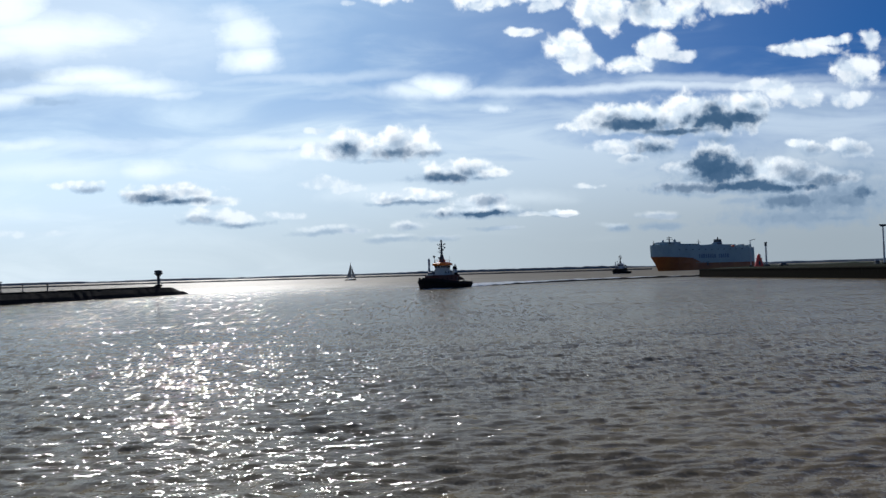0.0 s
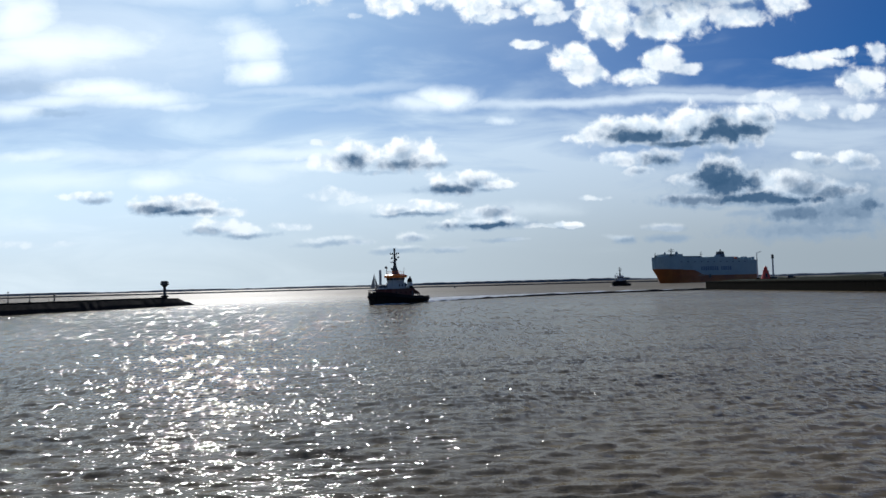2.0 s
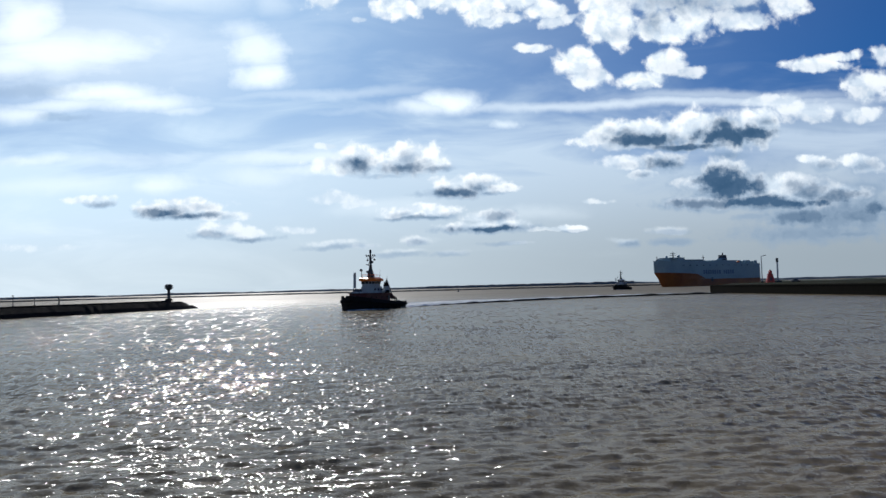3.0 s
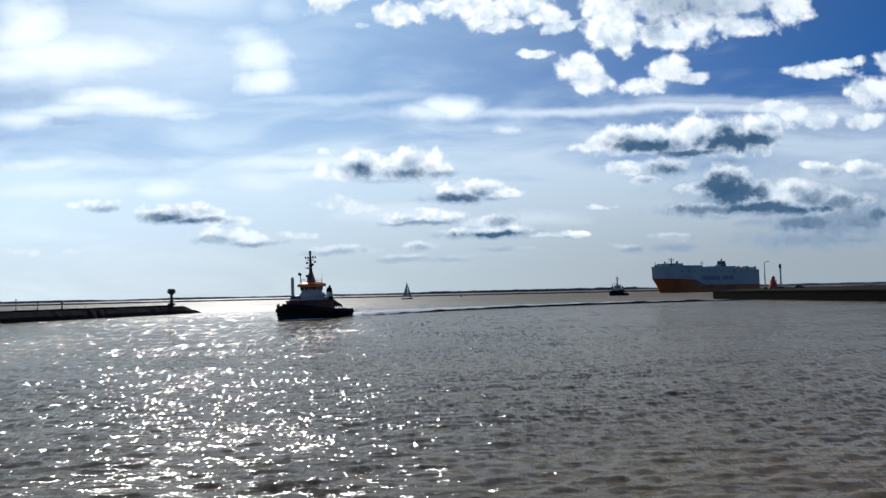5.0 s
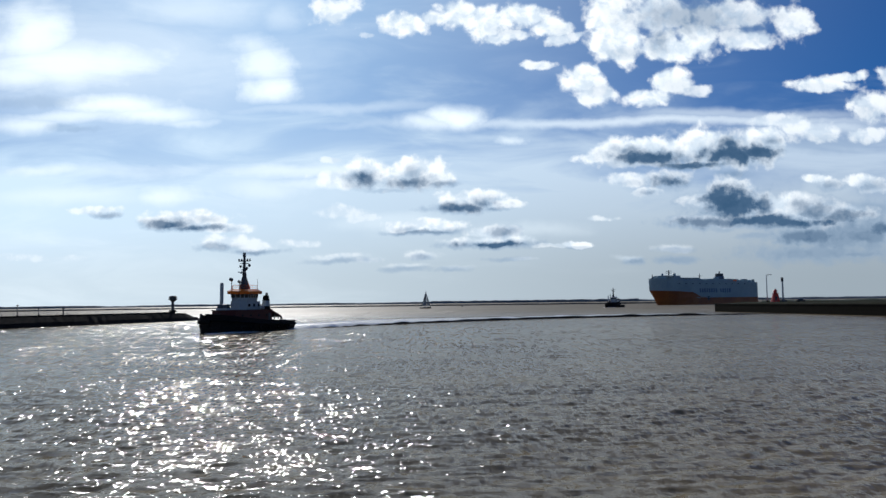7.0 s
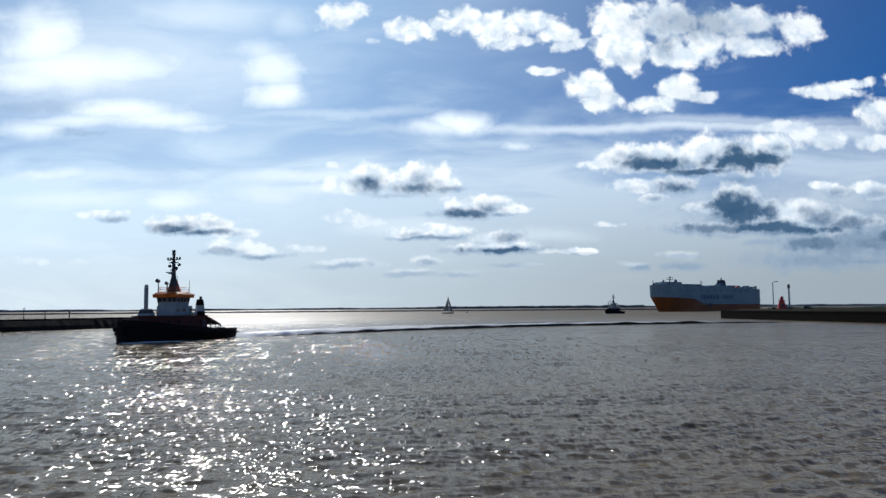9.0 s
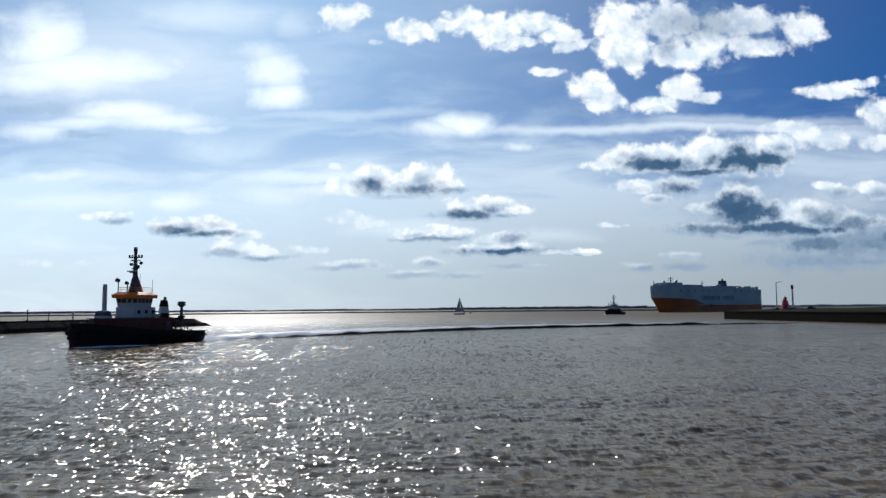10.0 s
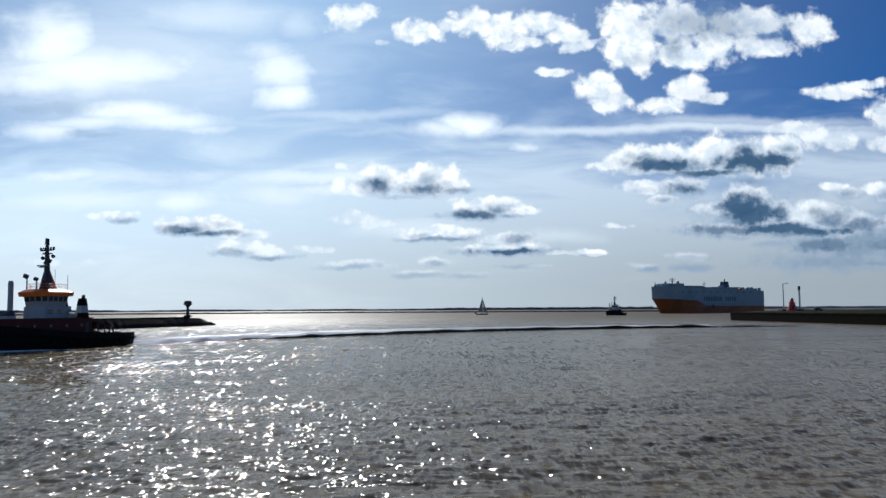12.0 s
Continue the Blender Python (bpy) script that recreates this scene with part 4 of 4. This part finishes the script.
    part("fore_windlass", box(B(), 91, 0, deck(91) - 0.3, 4, 8, 1.8, 0.2), "ship_white", s)
    part("aft_mast", rod(B(), (4, 0, deck(4) - 0.5), (4, 0, deck(4) + 10), 0.6, 0.35), "dark", s)
    part("aft_mast_yard", rod(B(), (4, -3, deck(4) + 6.5), (4, 3, deck(4) + 6.5), 0.3), "dark", s)
    fn = part("funnel", box(B(), -34, 2, deck(-34) - 0.5, 10.0, 9.0, 11.5, 0.6, 0.8), "dark", s, "dark funnel")
    part("funnel_band", box(B(), -34, 2, deck(-34) + 5.0, 9.6, 8.6, 1.8, 0.2, 0.95), "ship_blue", fn)
    part("exhaust_pipe", rod(B(), (-35, 1, 42), (-36, 1, 45.5), 1.0, 0.9), "dark", fn)
    part("exhaust_pipe", rod(B(), (-32.5, 3, 42), (-33, 3, 44.8), 0.9, 0.8), "dark", fn)
    part("engine_casing", box(B(), -34, 0, deck(-34) - 0.6, 48, 16, 4.2, 0.3), "ship_white", s)
    for x, w, h in ((-62, 6, 4.5), (-71, 5, 3.5), (-81, 7, 5.0), (-91, 5, 4.0), (-6, 9, 3.0), (12, 5, 2.6), (-22, 4, 5.6)):
        part("vent_housing", box(B(), x, 6, deck(x) - 0.5, w, 6, h, 0.3), "ship_white", s)
    for i in range(42):
        for side in (-1, 1):
            x = 64 - i * 3.9
            part("rail_post", rod(B(), (x, side * 15.2, deck(x) - 0.4), (x, side * 15.2, deck(x) + 1.4), 0.12, sides=4), "ship_white", s)
    part("lifeboat", ball(B(), (-52, 13.6, deck(-52) + 1.2), 2.6, 0.6), "orange", s)
    part("lifeboat", ball(B(), (-52, -13.6, deck(-52) + 1.2), 2.6, 0.6), "orange", s)
    return s


SHIP_TURN = math.degrees(math.atan2(-0.50, -0.866))
ship = make_ship(pose(400, 1030, 0, 0, 0, SHIP_TURN))


def make_sailboat(m):
    s = thing("sailing_yacht", m, "small sailing yacht with pale mainsail and dark hull", "sailboat")
    st = [(0.0, 0.6, 1.1, -0.2), (0.15, 0.9, 1.05, -0.5), (0.45, 1.0, 1.1, -0.6), (0.75, 0.7, 1.25, -0.5), (0.93, 0.25, 1.4, -0.2), (1.0, 0.04, 1.5, -0.05)]
    part("hull", loft(B(), hull_rings(12.5, 3.6, 0.0, st)), "black", s)
    part("cabin", box(B(), 0.3, 0, 1.1, 4.5, 2.0, 0.7, 0.15, 0.85), "white", s)
    part("mast", rod(B(), (1.0, 0, 1.1), (1.0, 0, 19.5), 0.14, 0.09), "dark", s)
    part("boom", rod(B(), (1.0, 0, 2.6), (-4.6, 0.9, 2.7), 0.1), "dark", s)
    for name, a, b, c, belly in (("mainsail", (0.8, 0, 2.8), (-4.5, 0.9, 2.9), (0.9, 0, 19.0), 0.8), ("jib", (6.0, 0, 1.7), (1.6, 1.2, 2.4), (1.1, 0, 17.0), 0.7)):
        bm = B()
        a, b, c = Vector(a), Vector(b), Vector(c)
        front, rear = [], []
        for i in range(9):
            t = i / 8
            p, q = a.lerp(c, t), b.lerp(c, t)
            row = []
            for j in range(6):
                k = j / 5
                pt = p.lerp(q, k) + Vector((0, belly * math.sin(math.pi * k) * (1 - t), 0))
                row.append(pt)
            front.append([v.copy() for v in row])
            rear.append([v + Vector((0, 0.05, 0)) for v in row])
        loft(bm, [f + r[::-1] for f, r in zip(front, rear)])
        part(name, bm, "sail", s)
    return s


sail = make_sailboat(pose(-86, 900, 0, 0, 0, -20))
for piece in sail.children_recursive:
    piece.data.transform(Matrix.Scale(1.12, 4))


# ---------------------------------------------------------------- wake
ARM = [Vector(p) for p in ((4, 9, 0), (15, 26, 0), (28, 43, 0), (50, 68, 0), (86, 98, 0), (125, 118, 0), (170, 133, 0), (230, 147, 0))]


def arm_point(s):
    """A point on the near wave arm of the wake, s from 0 to 1."""
    k = s * (len(ARM) - 1)
    i = min(int(k), len(ARM) - 2)
    f = k - i
    p0, p1, p2, p3 = (ARM[max(0, min(len(ARM) - 1, i + o))] for o in (-1, 0, 1, 2))
    return 0.5 * ((2 * p1) + (p2 - p0) * f + (2 * p0 - 5 * p1 + 4 * p2 - p3) * f * f + (3 * p1 - p0 - 3 * p2 + p3) * f ** 3)


def strip(name, mat, label, offsets, profile, steps=220, ragged=0.6, s0=0.07, s1=1.0, tall=(1.0, 1.0)):
    """A strip of disturbed water that follows the arm: offsets across it, and a height for each."""
    bm, rings = B(), []
    for i in range(steps + 1):
        s = s0 + (s1 - s0) * i / steps
        p, d = arm_point(s), (arm_point(min(1, s + 0.01)) - arm_point(max(0, s - 0.01))).normalized()
        side = Vector((-d.y, d.x, 0))
        grow = min(1.0, (i / steps) * 9) * min(1.0, (1 - i / steps) * 5)
        wide = 0.35 + 0.9 * min(1.0, s * 2.2)
        wob = ragged * noise.noise((s * 55, 1.7, 0)) + 1.6 * ragged * noise.noise((s * 14, 4.2, 0))
        ring = []
        for o, z in zip(offsets, profile):
            q = p + side * (o * wide + wob)
            amp = grow * (tall[0] + (tall[1] - tall[0]) * min(1.0, max(0.0, (s - 0.2) / 0.3))) * (0.75 + 0.5 * noise.noise((s * 32, o * 0.3, 2)))
            ring.append((q.x, q.y, -0.25 + (z + 0.25) * amp))
        rings.append(ring)
    loft(bm, rings, closed=False, caps=False)
    w = part(name, bm, mat, smooth=True)
    return tagged(w, label, "wake", kind="stuff")


crest = strip("wake_crest", "crest", "dark steep wave crest at the edge of the tug's wake", (-1.5, -1.0, -0.5, 0.0, 0.6, 1.6, 3.6), (-0.25, 0.18, 0.40, 0.46, 0.40, 0.15, -0.25), tall=(0.9, 2.0))
band = strip("wake_band", "wake", "smooth bright band of churned water behind the tug", (2.0, 4.5, 12, 22, 32, 40), (-0.25, 0.26, 0.32, 0.36, 0.34, -0.25), ragged=1.2)
foam = strip("wake_foam", "foam", "white foam trailing from the tug's stern", (1.2, 3.0, 5, 9, 13), (-0.25, 0.62, 0.95, 0.85, -0.25), tall=(1.0, 1.05), s0=0.04, s1=0.86, ragged=0.9, steps=160)

streak = strip("wake_streak", "foam", "thin white foam streak on the far side of the wake", (19, 20, 22, 25, 27), (-0.25, 0.36, 0.50, 0.42, -0.25), s0=0.06, s1=0.5, ragged=1.4, steps=120)
outer_streak = strip("wake_streak", "foam", "thin white foam streak on the far side of the wake", (33, 34, 35.5, 37, 39), (-0.25, 0.32, 0.46, 0.40, -0.25), s0=0.1, s1=0.62, ragged=1.7, steps=120)


def make_bow_wave():
    bm = B()
    for side in (-1, 1):
        rings = []
        for i in range(26):
            t = i / 25
            x, y = 16.5 - 18.0 * t, side * (1.8 + 6.4 * t ** 0.8)
            h = 0.28 * math.sin(math.pi * min(1, t * 1.1 + 0.12)) * (0.8 + 0.4 * noise.noise((t * 9, side, 0)))
            rings.append([(x, y - side * 1.2, -0.2), (x, y - side * 0.2, h), (x, y + side * 0.5, h * 0.8), (x, y + side * 1.7, -0.2)])
        loft(bm, rings, closed=False, caps=False)
    w = part("bow_wave", bm, "foam", smooth=True)
    return tagged(w, "white bow wave curling from the tug's stem", "bow wave", kind="stuff")


bow_wave = make_bow_wave()
far_bow_wave = copy_thing(bow_wave, pose(203.5, 748, 0, 0, 0, -133))
tagged(far_bow_wave, "thin white bow wave of the small escort tug")


# ---------------------------------------------------------------- what moves
TUG_ROWS = [(0.0, 9.0, 318.9), (1.0, -2.0, 299.4), (2.0, -12.0, 279.9), (3.0, -21.4, 262.0), (5.0, -37.6, 229.1), (6.0, -44.2, 212.8), (7.0, -51.0, 198.4), (9.0, -62.0, 172.4), (10.0, -67.0, 160.7), (11.0, -72.1, 150.2), (12.0, -76.5, 140.5)]


def motions():
    walk(water, [(0.0, pose(0, 0, 0)), (12.0, pose(-3.0, -15.0, 0))])
    def tug_turn(t):
        return -115.5 - 11.5 * max(0.0, 1 - t / 6.0) ** 1.3

    rows = []
    for t, x, y in TUG_ROWS:
        roll = 1.0 * math.sin(t * 1.7)
        rows.append((t, pose(x, y, 0.08 * math.sin(t * 2.1), roll, 0.5 * math.sin(t * 1.3), tug_turn(t))))
    walk(tug, rows)
    walk(bow_wave, [(t, pose(x, y, 0, 0, 0, tug_turn(t))) for t, x, y in TUG_ROWS])
    for ob in (crest, band, foam, streak, outer_streak):
        walk(ob, [(t, pose(x * 0.96, y * 0.96, 0, 0, 0, 0)) for t, x, y in TUG_ROWS])
    # the others hold their courses
    for ob in (far_tug, far_bow_wave):
        walk(ob, [(0.0, pose(203.5, 748, 0, 0, 0, -133)), (6.0, pose(182.0, 738, 0, 0, 0, -133)), (12.0, pose(164.0, 728, 0, 0, 0, -133))])
    mid = Vector((math.cos(radians(SHIP_TURN)), math.sin(radians(SHIP_TURN)), 0)) * -100.0
    walk(ship, [(t, pose(x + mid.x, y + mid.y, 0, 0, 0, SHIP_TURN)) for t, x, y in ((0.0, 308.0, 978.0), (6.0, 285.5, 964.0), (12.0, 263.0, 951.0))])
    walk(sail, [(0.0, pose(-86.0, 900, 0, 6, 0, -12)), (6.0, pose(-21.5, 900, 0, 5, 0, -12)), (12.0, pose(41.5, 900, 0, 6, 0, -12))])


motions()
